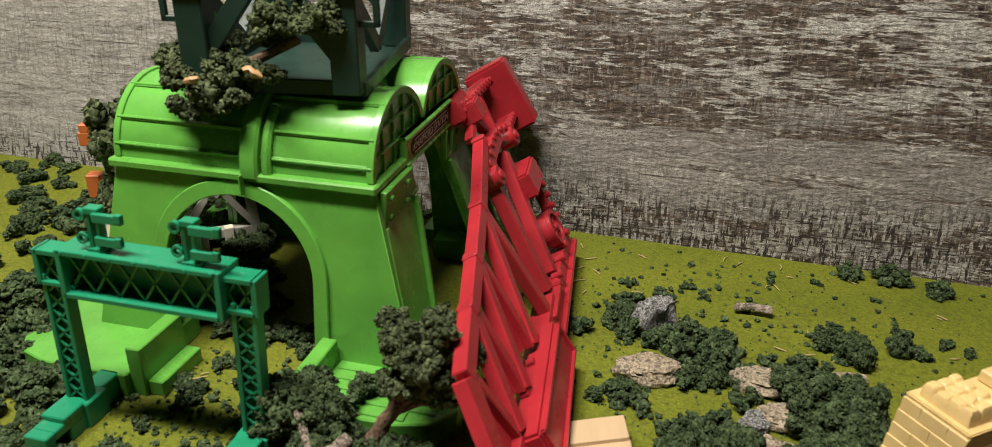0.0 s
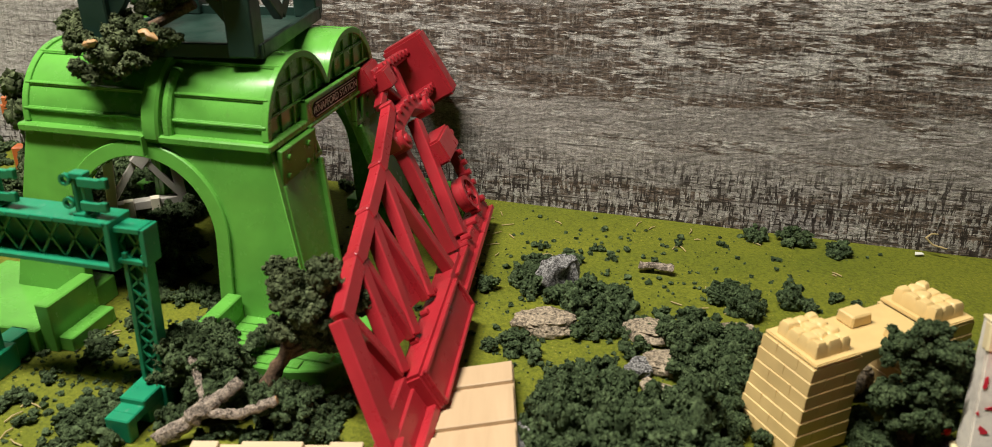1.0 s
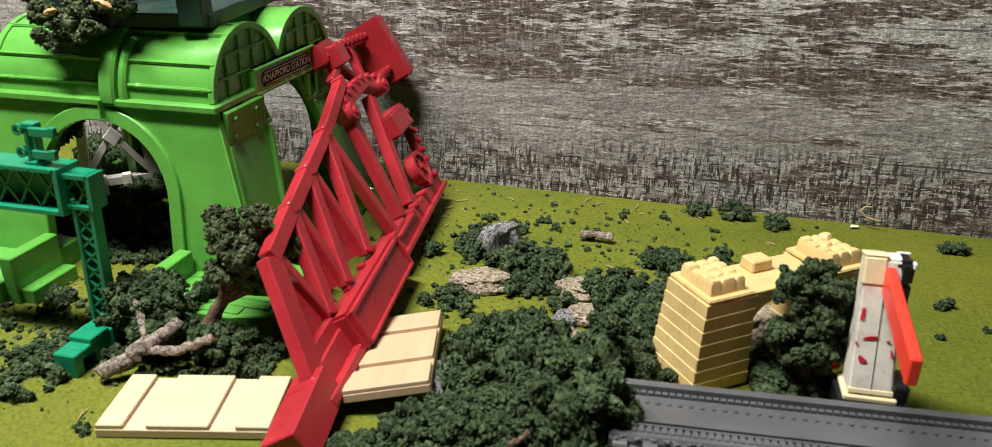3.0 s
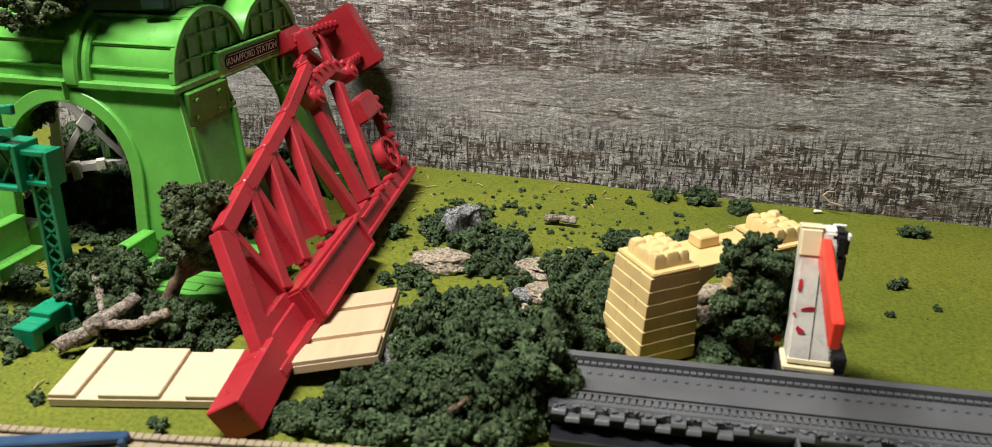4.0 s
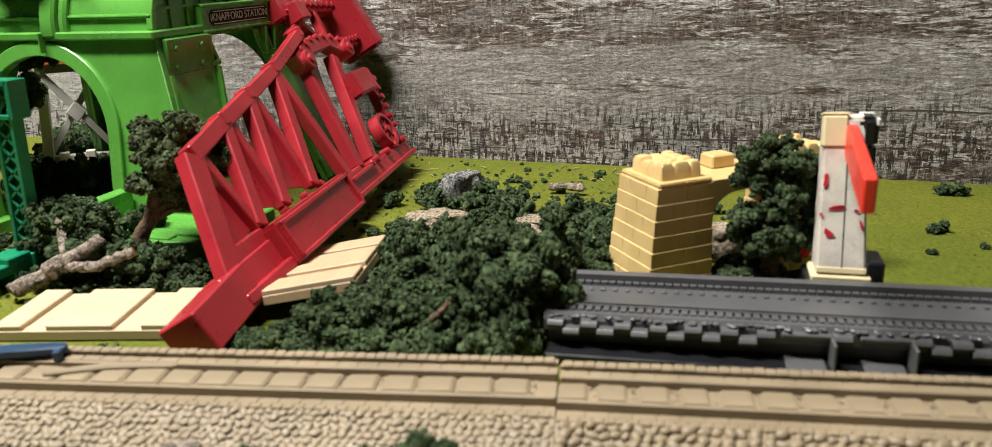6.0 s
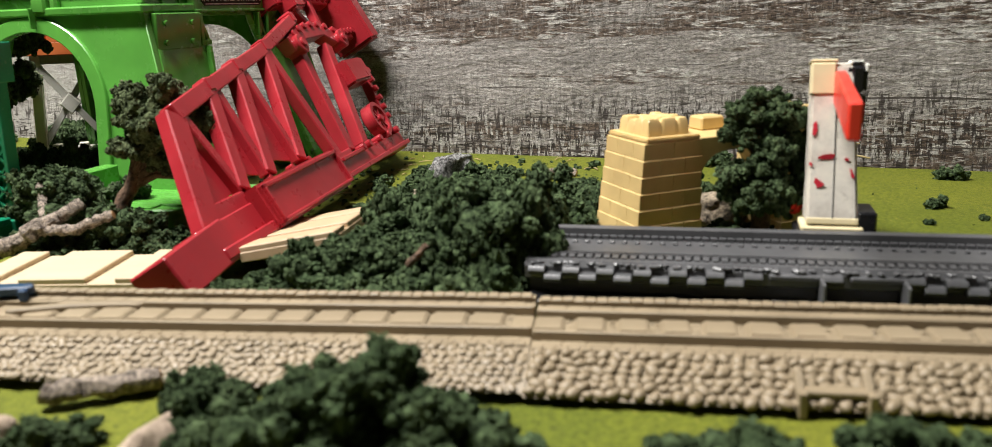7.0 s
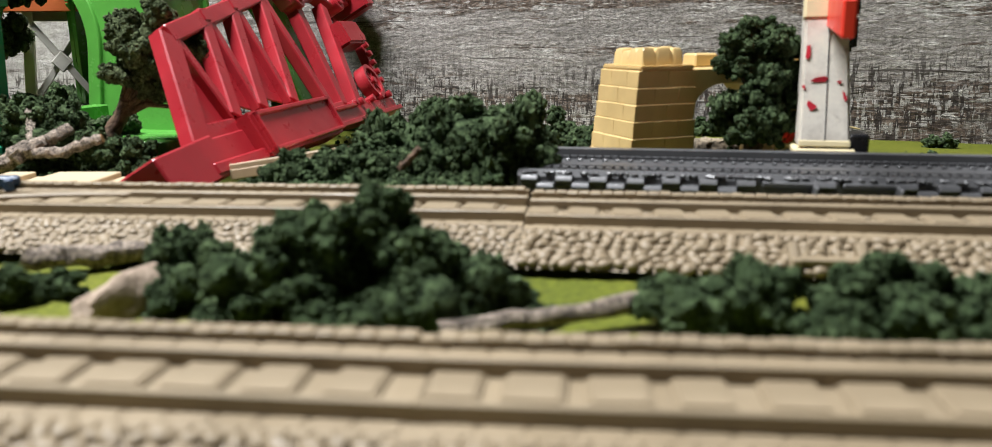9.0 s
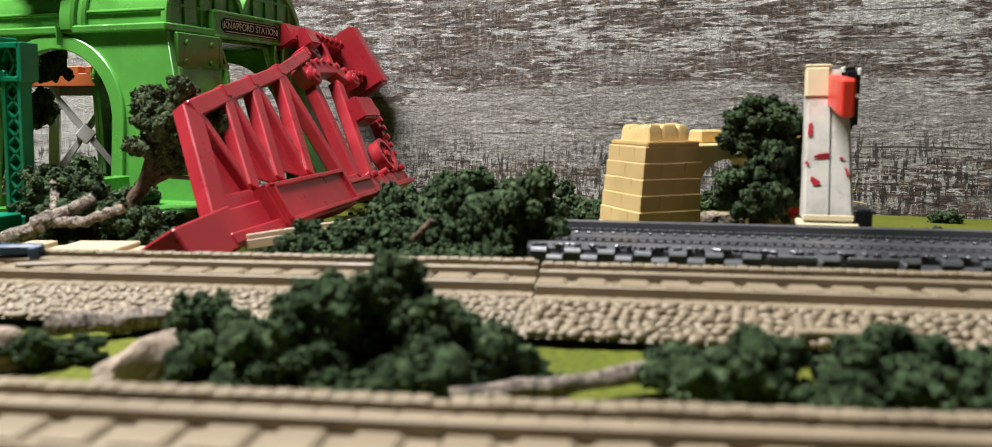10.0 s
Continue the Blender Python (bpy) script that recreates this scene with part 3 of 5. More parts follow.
# ---- red crane boom that leans on the station and the backdrop ----
def build_boom():
    o = Vector((-0.035, 0.299, 0.017))
    u, v = Vector((-0.123, 0.992, 0.004)).normalized(), Vector((-0.505, -0.066, 0.861))
    n = u.cross(v).normalized()
    n = n if n.x > 0 else -n
    v = n.cross(u) if n.cross(u).z > 0 else u.cross(n)
    m = Matrix((u, v, n)).transposed().to_4x4()
    m.translation = o
    bm_ = thing("crane_boom", m, "red plastic toy crane boom lying propped against station and backdrop", "toy crane boom")
    def P(name, b, label=""):
        return part(name, b, RED, bm_, label)
    def bar(a, b, w, d, z=0.0, name="bar"):
        return P(name, beam((a[0], a[1], z), (b[0], b[1], z), w, d, (0, 0, 1), 0.0009))
    T = [(0.079, 0.0785), (0.132, 0.090), (0.181, 0.100), (0.240, 0.112), (0.322, 0.1345)]
    B = [(0.041, 0.006), (0.097, 0.022), (0.137, 0.024), (0.187, 0.024), (0.246, 0.012)]
    for i in range(4):
        bar(T[i], T[i + 1], 0.0115 - 0.0006 * i, 0.010, 0.0, "top_chord")
        P("chord_knuckle", gather(span(T[i + 1][0] - 0.004, T[i + 1][0] + 0.004, T[i + 1][1] - 0.0035, T[i + 1][1] + 0.0064, -0.0058, 0.0058, 0.0012)))
    for i, w in ((0, 0.0165), (1, 0.0105), (2, 0.0105), (3, 0.0105)):
        bar(T[i], B[i], w, 0.0095, 0.0, "strut")
    bar(T[3], B[4], 0.010, 0.0095, 0.0, "strut")
    for i in range(3):
        bar((T[i][0] + 0.008, T[i][1] - 0.002), (B[i + 1][0] - 0.001, B[i + 1][1]), 0.0075, 0.0075, -0.0005, "diagonal")
        tri = [(B[i][0] + 0.010, B[i][1] + 0.012), (T[i][0] + 0.008, T[i][1] - 0.020), (B[i + 1][0] - 0.001, B[i + 1][1] + 0.002)]
        P("web", slab(tri, -0.0042, -0.0028, 0, "z"), "thin web between the struts")
    # lower chord, foot and counterweight box
    bar((0.026, 0.002), (0.27, 0.006), 0.020, 0.018, -0.004, "lower_chord")
    bar((0.262, 0.004), (0.395, 0.000), 0.016, 0.017, -0.004, "lower_chord")
    P("lower_lip", gather(span(0.225, 0.395, -0.006, -0.002, 0.004, 0.009), span(0.24, 0.29, 0.008, 0.011, 0.002, 0.008)))
    bar((-0.014, -0.004), (0.046, 0.001), 0.024, 0.024, -0.002, "foot")
    P("foot_flange", gather(span(0.03, 0.094, -0.010, -0.003, 0.0, 0.011, 0.0009), span(0.05, 0.095, 0.006, 0.022, -0.010, 0.003, 0.001)))
    box = P("weight_box", span(0.091, 0.217, -0.010, 0.020, -0.006, 0.0145, 0.0022, 2), "box with a sunken front panel")
    part("box_rim", gather(span(0.094, 0.214, 0.0155, 0.0185, 0.0135, 0.0168), span(0.094, 0.214, -0.0085, -0.006, 0.0135, 0.0168), span(0.094, 0.097, -0.0085, 0.0185, 0.0135, 0.0168), span(0.211, 0.214, -0.0085, 0.0185, 0.0135, 0.0168)), RED, box)
    for x in (0.10, 0.135, 0.17, 0.2):
        P("lug", disc(0.0025, 0.006, 10), "").matrix_basis = pose(x, 0.0215, 0.0)
    # hinge bars, wheel, small box
    bar((0.307, 0.112), (0.279, 0.014), 0.0115, 0.011, -0.003, "hinge_bar")
    bar((0.368, 0.108), (0.312, 0.012), 0.011, 0.011, -0.003, "hinge_bar")
    P("hinge_block", span(0.352, 0.398, 0.064, 0.087, -0.009, 0.012, 0.002, 2))
    wheel = P("wheel", disc(0.0165, 0.009, 28, 0.001), "spoked wheel")
    wheel.matrix_basis = pose(0.366, 0.027, 0.0)
    ringb = ring_band(0.0126, 0.0165, -0.0074, -0.0040)
    bmesh.ops.rotate(ringb, matrix=Euler((radians(-90), 0, 0)).to_matrix(), verts=ringb.verts)
    part("rim", ringb, RED, wheel)
    part("hub", disc(0.0035, 0.005, 14), RED, wheel, "", pose(0, 0, 0.006))
    for k in range(8):
        a = k * math.tau / 8
        part("spoke", beam((0.002 * math.cos(a), 0.002 * math.sin(a), 0.005), (0.0135 * math.cos(a), 0.0135 * math.sin(a), 0.005), 0.0014, 0.0016, (0, 0, 1), 0), RED, wheel)
    bar((0.412, 0.07), (0.392, 0.018), 0.008, 0.009, -0.002, "link")
    for k in range(6):
        P("knob", disc(0.003, 0.012, 10)).matrix_basis = pose(0.414 - 0.0042 * k, 0.074 - 0.0095 * k, 0.001)
    for x in (0.29, 0.305, 0.335, 0.36, 0.385):
        P("knob", disc(0.0032, 0.01, 10)).matrix_basis = pose(x, 0.011, 0.004)
    # the crossing band with its bolts
    for p, q in (((0.292, 0.112), (0.325, 0.122)), ((0.325, 0.122), (0.37, 0.124)), ((0.37, 0.124), (0.405, 0.108))):
        bar(p, q, 0.014, 0.013, -0.003, "cross_band")
    for k in range(7):
        P("bolt", disc(0.0032, 0.017, 10)).matrix_basis = pose(0.305 + 0.015 * k, 0.128 - 0.0008 * (k - 3) ** 2, -0.003)
    for x, y in ((0.302, 0.110), (0.398, 0.110)):
        P("hinge_drum", disc(0.0088, 0.016, 18, 0.001)).matrix_basis = pose(x, y, 0.0)
        P("drum_boss", disc(0.0045, 0.02, 14, 0.001)).matrix_basis = pose(x, y, 0.0)
    # head: hammer blocks, bolted rail and end plate
    bar((0.327, 0.139), (0.395, 0.157), 0.007, 0.008, -0.008, "head_brace")
    bar((0.345, 0.162), (0.375, 0.124), 0.007, 0.008, -0.006, "head_brace")
    bar((0.40, 0.16), (0.385, 0.122), 0.007, 0.008, -0.005, "head_brace")
    bar((0.345, 0.162), (0.45, 0.155), 0.010, 0.012, -0.008, "head_rail")
    bar((0.40, 0.118), (0.44, 0.115), 0.010, 0.012, -0.003, "head_rail")
    P("hammer", span(0.333, 0.372, 0.154, 0.173, -0.030, -0.004, 0.0016, 2))
    P("hammer", span(0.344, 0.366, 0.146, 0.163, -0.012, 0.006, 0.0014, 2))
    for k in range(8):
        P("bolt", disc(0.0036, 0.022, 10)).matrix_basis = pose(0.362 + 0.0115 * k, 0.163 - 0.001 * k, -0.008)
    for k in range(4):
        P("bolt", disc(0.0034, 0.02, 10)).matrix_basis = pose(0.41 + 0.0095 * k, 0.117, -0.003)
    P("end_plate", span(0.441, 0.463, 0.100, 0.167, -0.022, 0.020, 0.0025, 2), "thick end plate resting on the backdrop")
    return bm_


build_boom()


# ---- teal signal gantry ----
def lattice(b, x0, x1, z0, z1, n, y, w=0.0016):
    """Crossed bars in an upright panel, n crosses along its longer side."""
    tall = (z1 - z0) > (x1 - x0)
    for k in range(n):
        f0, f1 = k / n, (k + 1) / n
        if tall:
            a, c = z0 + (z1 - z0) * f0, z0 + (z1 - z0) * f1
            join(b, beam((x0, y, a), (x1, y, c), w, w, (0, 1, 0), 0))
            join(b, beam((x1, y, a), (x0, y, c), w, w, (0, 1, 0), 0))
        else:
            a, c = x0 + (x1 - x0) * f0, x0 + (x1 - x0) * f1
            join(b, beam((a, y, z0), (c, y, z1), w, w, (0, 1, 0), 0))
            join(b, beam((c, y, z0), (a, y, z1), w, w, (0, 1, 0), 0))
    return b


def build_gantry():
    g = thing("signal_gantry", pose(-0.283, 0.374, 0), "teal green plastic lattice signal gantry standing across the ground", "toy gantry")
    for sx in (-1, 1):
        x = sx * 0.065
        post = bmesh.new()
        for e in (-1, 1):
            join(post, span(x + e * 0.0065 - 0.0015, x + e * 0.0065 + 0.0015, -0.004, 0.005, 0.018, 0.112, 0.0004))
        join(post, span(x - 0.0065, x + 0.0065, 0.002, 0.0042, 0.018, 0.112, 0))
        part("post", post, TEAL, g)
        part("post_lattice", lattice(bmesh.new(), x - 0.006, x + 0.006, 0.019, 0.11, 8, -0.002), TEAL, g, "crossed lattice bars")
        base = gather(span(x - 0.0085, x + 0.0085, -0.042, -0.034, 0.0, 0.017, 0.0008), span(x - 0.0085, x + 0.0085, -0.0345, 0.0, 0.010, 0.017, 0.0008), span(x - 0.0085, x + 0.0085, -0.022, 0.0, 0.0, 0.011, 0.0008), span(x - 0.011, x + 0.011, -0.008, 0.012, 0.0, 0.019, 0.0008), slab([(0.010, 0.0), (0.040, 0.0), (0.040, 0.008), (0.036, 0.015), (0.028, 0.0195), (0.010, 0.0195)], x - 0.0075, x + 0.0075, 0.0008, "x"), span(x - 0.0090, x + 0.0090, -0.026, -0.008, 0.016, 0.021, 0.0008))
        part("base", base, TEAL, g)
        cap = bmesh.new()
        x0, x1 = (x - 0.0085, x + 0.0165) if sx < 0 else (x - 0.0165, x + 0.0085)
        for z0, z1 in ((0.105, 0.108), (0.126, 0.1295)):
            join(cap, span(x0, x1, -0.005, 0.009, z0, z1, 0.0004))
        xe = x0 if sx < 0 else x1
        join(cap, span(xe - 0.0018, xe + 0.0018, -0.005, 0.009, 0.105, 0.1295, 0.0004))
        join(cap, span(x0, x1, 0.004, 0.0065, 0.107, 0.127, 0))
        part("end_frame", lattice(cap, x0 + 0.001, x1 - 0.001, 0.108, 0.126, 2, -0.001), TEAL, g)
    mid = bmesh.new()
    for z0, z1 in ((0.101, 0.1045), (0.130, 0.1335)):
        join(mid, span(-0.053, 0.053, -0.009, 0.012, z0, z1, 0.0005))
    for x in (-0.053, 0.053):
        join(mid, span(x - 0.002, x + 0.002, -0.009, 0.012, 0.101, 0.1335, 0.0005))
    join(mid, span(-0.052, 0.052, 0.006, 0.009, 0.103, 0.131, 0))
    part("beam", mid, TEAL, g)
    part("beam_lattice", lattice(bmesh.new(), -0.051, 0.051, 0.1045, 0.130, 6, -0.003), TEAL, g, "crossed lattice bars")
    for k in range(7):
        part("rivet", disc(0.0012, 0.0024, 8, 0), TEAL, g, "", pose(-0.05 + k * 0.0166, -0.0085, 0.132, 90, 0, 0))
    for x in (-0.029, 0.034):
        mast = part("signal_mast", gather(span(x - 0.0045, x - 0.0018, -0.003, 0.003, 0.1335, 0.160), span(x + 0.0018, x + 0.0045, -0.003, 0.003, 0.1335, 0.160), span(x - 0.005, x + 0.005, -0.0035, 0.0035, 0.157, 0.161), span(x - 0.006, x + 0.007, -0.0045, 0.0045, 0.1335, 0.1355)), TEAL, g, "small double signal mast")
        for z, ln in ((0.1385, 0.020), (0.1535, 0.022)):
            part("signal_arm", gather(span(x + 0.002, x + ln, -0.0058, -0.0025, z, z + 0.0055, 0.0004), span(x + ln * 0.8, x + ln, -0.0062, -0.0025, z + 0.001, z + 0.0065, 0.0004)), TEAL, mast)
            rb = ring_band(0.0022, 0.0038, -0.0045, -0.0015, 14)
            bmesh.ops.translate(rb, vec=(x - 0.0075, 0, z + 0.003), verts=rb.verts)
            part("lamp_ring", rb, TEAL, mast)
    # the whole frame stands a little askew: its top leans sideways
    for ob in g.children_recursive:
        if ob.matrix_basis.translation.length > 0:
            ob.matrix_basis.translation.x += 0.05 * (ob.matrix_basis.translation.z - 0.06)
        else:
            for v in ob.data.vertices:
                v.co.x += 0.05 * (v.co.z - 0.06)
    return g


build_gantry()


# ---- yellow arched bridge ----
def build_bridge():
    ang = 38
    br = thing("stone_bridge", pose(0.183, 0.419, 0, 0, 0, ang), "pale yellow plastic toy bridge moulded like stone blocks", "toy bridge")
    # local x along the deck, y across; the near corner is at the origin
    L, W, Ht = 0.130, 0.0415, 0.0645
    fl = 0.006
    def tower(x0, x1, outx0, outx1):
        b = bmesh.new()
        lo = [b.verts.new(p) for p in ((x0 - outx0, -0.001, 0), (x1 + outx1, -0.001, 0), (x1 + outx1, W + fl, 0), (x0 - outx0, W + fl, 0))]
        hi = [b.verts.new(p) for p in ((x0, 0, Ht), (x1, 0, Ht), (x1, W, Ht), (x0, W, Ht))]
        b.faces.new(lo[::-1])
        b.faces.new(hi)
        for i in range(4):
            b.faces.new((lo[i], lo[(i + 1) % 4], hi[(i + 1) % 4], hi[i]))
        return b
    rng = random.Random(5)
    for x0, x1, a0, a1 in ((0.0, 0.0355, fl, 0.001), (L - 0.0355, L, 0.001, fl)):
        body = part("tower", tower(x0, x1, a0, a1), YELLOW, br)
        n = 7
        for k in range(n):
            z0, z1 = k * Ht / n + 0.0002, (k + 1) * Ht / n - 0.0002
            f0, f1 = 1 - (z0 / Ht), 1 - (z1 / Ht)
            for face in range(4):
                def corner(s, f):
                    xa, xb, yb = x0 - a0 * f, x1 + a1 * f, W + fl * f
                    return [lambda t: (xa + (xb - xa) * t, -0.001 * f), lambda t: (xb, yb * t), lambda t: (xb - (xb - xa) * t, yb), lambda t: (xa, yb - yb * t)][face](s)
                nrm = [(0, -1), (1, 0), (0, 1), (-1, 0)][face]
                cuts = [0, 0.30, 0.72, 1] if (k + face) % 2 else [0, 0.52, 1]
                for s0, s1 in zip(cuts, cuts[1:]):
                    out = 0.0006 + rng.uniform(0, 0.0001)
                    jog = Vector((0, 0, rng.uniform(-0.0003, 0.0001)))
                    b = bmesh.new()
                    q = []
                    for z, f in ((z0, f0), (z1, f1)):
                        pa, pb = corner(s0, f), corner(s1, f)
                        q.append((Vector((*pa, z)), Vector((*pb, z))))
                    nv = Vector((*nrm, 0))
                    (a, c), (d, e) = q
                    way = (c - a).normalized()
                    e0, e1 = (way * 0.0003 if s0 > 0 else -way * out), (-way * 0.0003 if s1 < 1 else way * out)
                    ledge = Vector((0, 0, 0.0004))
                    w1 = [b.verts.new(p) for p in (a, c, e, d)]
                    w2 = [b.verts.new(p) for p in (a + nv * 0.00015 + e0 * 0.15, c + nv * 0.00015 + e1 * 0.15, e + nv * out + e1 - ledge + jog, d + nv * out + e0 - ledge + jog)]
                    b.faces.new(w2)
                    for i in range(4):
                        b.faces.new((w1[i], w1[(i + 1) % 4], w2[(i + 1) % 4], w2[i]))
                    part("brick", b, YELLOW, body)
        part("tower_cap", span(x0 + 0.0004, x1 - 0.0002, -0.0006, W + 0.0006, Ht, Ht + 0.0026, 0.0007, 2), YELLOW, br)
        # one moulded heap of rounded rubble with softly sunken joints
        heap = bmesh.new()
        nx, ny = 34, 40
        hx0, hx1, hy0, hy1 = x0 + 0.0042, x1 - 0.0046, 0.0042, W - 0.0046
        seeds = [(hx0 + (hx1 - hx0) * ((k % 3) + 0.5 + rng.uniform(-0.22, 0.22)) / 3, hy0 + (hy1 - hy0) * ((k // 3) + 0.5 + rng.uniform(-0.22, 0.22)) / 4, rng.uniform(0.0080, 0.0104)) for k in range(12)]
        grid = []
        for iy in range(ny + 1):
            row = []
            for ix in range(nx + 1):
                x, y = hx0 + (hx1 - hx0) * ix / nx, hy0 + (hy1 - hy0) * iy / ny
                near = sorted((math.hypot(x - sx, (y - sy) * 0.92), h) for sx, sy, h in seeds)[:2]
                gap = near[1][0] - near[0][0]
                z = near[0][1] - 0.0019 * math.exp(-(gap / 0.0013) ** 2) - 22.0 * near[0][0] ** 2
                rim = min(ix, nx - ix, iy, ny - iy)
                z = max(0.0, z) if rim > 1 else (0.0 if rim == 0 else max(0.0, z - 0.0014))
                row.append(heap.verts.new((x, y, Ht + 0.0024 + z)))
            grid.append(row)
        for r0, r1 in zip(grid, grid[1:]):
            for k in range(nx):
                heap.faces.new((r0[k], r0[k + 1], r1[k + 1], r1[k]))
        part("rubble_cap", heap, YELLOW, br, "moulded heap of rounded rubble")
    # deck with an arched underside
    xs = np.linspace(0.034, L - 0.034, 18)
    prof = [(x, 0.056 - 0.020 * ((x - L / 2) / (L / 2 - 0.034)) ** 4) for x in xs]
    prof += [(L - 0.034, Ht), (0.034, Ht)]
    part("deck", slab(prof, 0.002, W - 0.002, 0.0005, "y"), YELLOW, br, "deck with an arched underside")
    for x, y in ((0.060, 0.030), (0.072, 0.004)):
        part("deck_block", block(0.017, 0.014, 0.008, 0.001, (0.92, 0.92)), YELLOW, br, "", pose(x, y, Ht))
    return br


build_bridge()


# ---- level-crossing post ----
def build_post():
    p = thing("crossing_post", pose(0.278, 0.415, 0, 0, 0, 2), "worn white plastic crossing post with red scuffs and red arm", "signal post")
    part("ground_clip", gather(span(-0.017, 0.021, -0.012, 0.014, 0.0, 0.023, 0.001), span(0.012, 0.021, -0.011, 0.01, 0.022, 0.034, 0.001)), BLACK, p, "dark grey clip that joins it to the track")
    part("base_plate", span(-0.0147, 0.0147, -0.0135, 0.010, 0.023, 0.0266, 0.0008), CREAM, p, "cream base plate")
    body = bmesh.new()
    lo = ((-0.0125, -0.0115), (0.0123, -0.0115), (0.0123, 0.008), (-0.0125, 0.008))
    hi = ((-0.0120, 0.0075), (0.0083, 0.0075), (0.0083, 0.0195), (-0.0120, 0.0195))
    a = [body.verts.new((x, y, 0.027)) for x, y in lo]
    c = [body.verts.new((x, y, 0.1055)) for x, y in hi]
    body.faces.new(a[::-1])
    body.faces.new(c)
    for i in range(4):
        body.faces.new((a[i], a[(i + 1) % 4], c[(i + 1) % 4], c[i]))
    bmesh.ops.bevel(body, geom=body.edges[:], offset=0.0012, segments=2, affect="EDGES")
    post = part("post_body", body, WORN, p)
    def on_face(x, z, out=0.0):
        return Vector((x, -0.0115 + 0.019 * (z - 0.027) / 0.08 - out, z))
    part("seam", beam(on_face(0.0, 0.028, 0.0001), on_face(-0.0002, 0.092, 0.0001), 0.0004, 0.0004, (0, 1, 0), 0), GREY, post, "thin dark moulding seam")
    part("post_head", gather(beam(on_face(-0.0064, 0.090, -0.0036), on_face(-0.0064, 0.1060, -0.0036), 0.0122, 0.0080, (0, 1, 0), 0.0010), beam(on_face(-0.0062, 0.1055, -0.006), on_face(-0.0062, 0.1070, -0.006), 0.013, 0.012, (0, 1, 0), 0.0006)), CREAM, post, "yellowed cream head")
    part("foot_band", beam(on_face(0.0, 0.0275, -0.0006), on_face(0.0, 0.0305, -0.0006), 0.0246, 0.0022, (0, 1, 0), 0.0004), CREAM, post)
    rng = random.Random(3)
    for x, z, dx, dz, w in ((-0.0095, 0.078, -0.0008, -0.006, 0.0022), (-0.0102, 0.071, 0.0006, 0.004, 0.0018), (-0.008, 0.060, 0.0085, 0.0012, 0.0022), (-0.0093, 0.050, 0.004, -0.0045, 0.0032), (-0.0105, 0.056, -0.001, 0.002, 0.0014), (0.0048, 0.060, 0.002, -0.001, 0.0016), (0.0075, 0.055, 0.0018, -0.005, 0.0014)):
        w, dx, dz = w * 1.0, dx * 0.95, dz * 0.95
        q0, q1 = on_face(x, z, 0.00022), on_face(x + dx, z + dz, 0.00022)
        along = (q1 - q0).normalized()
        side = Vector((0, 1, 0)).cross(along).normalized()
        ring, n = [], 11
        for k in range(n):
            a = k * math.tau / n
            f = 0.5 - 0.5 * math.cos(a)
            ring.append(q0.lerp(q1, f) + side * math.sin(a) * w * (0.45 + 0.35 * f) * rng.uniform(0.45, 1.25) + along * rng.uniform(-0.0005, 0.0005))
        sc = bmesh.new()
        lo = [sc.verts.new(p) for p in ring]
        hi = [sc.verts.new(p + Vector((0, -0.0003, 0))) for p in ring]
        sc.faces.new(lo)
        sc.faces.new(hi[::-1])
        for k in range(n):
            sc.faces.new((lo[k], hi[k], hi[(k + 1) % n], lo[(k + 1) % n]))
        bmesh.ops.recalc_face_normals(sc, faces=sc.faces)
        part("paint_scuff", sc, PAINT, post, "red paint scuff")
    part("lamp_box", gather(span(0.0050, 0.0142, 0.004, 0.0185, 0.090, 0.1064, 0.0026, 3), span(0.0070, 0.0138, 0.003, 0.0150, 0.074, 0.093, 0.0024, 3)), BLACK, p, "black lamp housing")
    for x0, x1, y0, y1, z0, z1 in ((0.0062, 0.0136, 0.0172, 0.0188, 0.1050, 0.1067), (0.0058, 0.0072, 0.008, 0.0182, 0.1052, 0.1068), (0.0128, 0.0145, 0.0045, 0.009, 0.1020, 0.1058)):
        part("chipped_edge", span(x0, x1, y0, y1, z0, z1, 0.0005), WHITE, p, "white chip where the black has worn off")
    arm = part("crossing_arm", beam((0.0015, 0.006, 0.0945), (-0.0035, -0.083, 0.0893), 0.0058, 0.0162, (0, 0, 1), 0.001), ARMRED, p, "bright red arm lowered over the track")
    return p


build_post()


# ---- tracks ----
def strip(x0, x1, profile):
    """A long moulding: profile points (y, z) extruded along x."""
    return slab(profile, x0, x1, 0, "x")


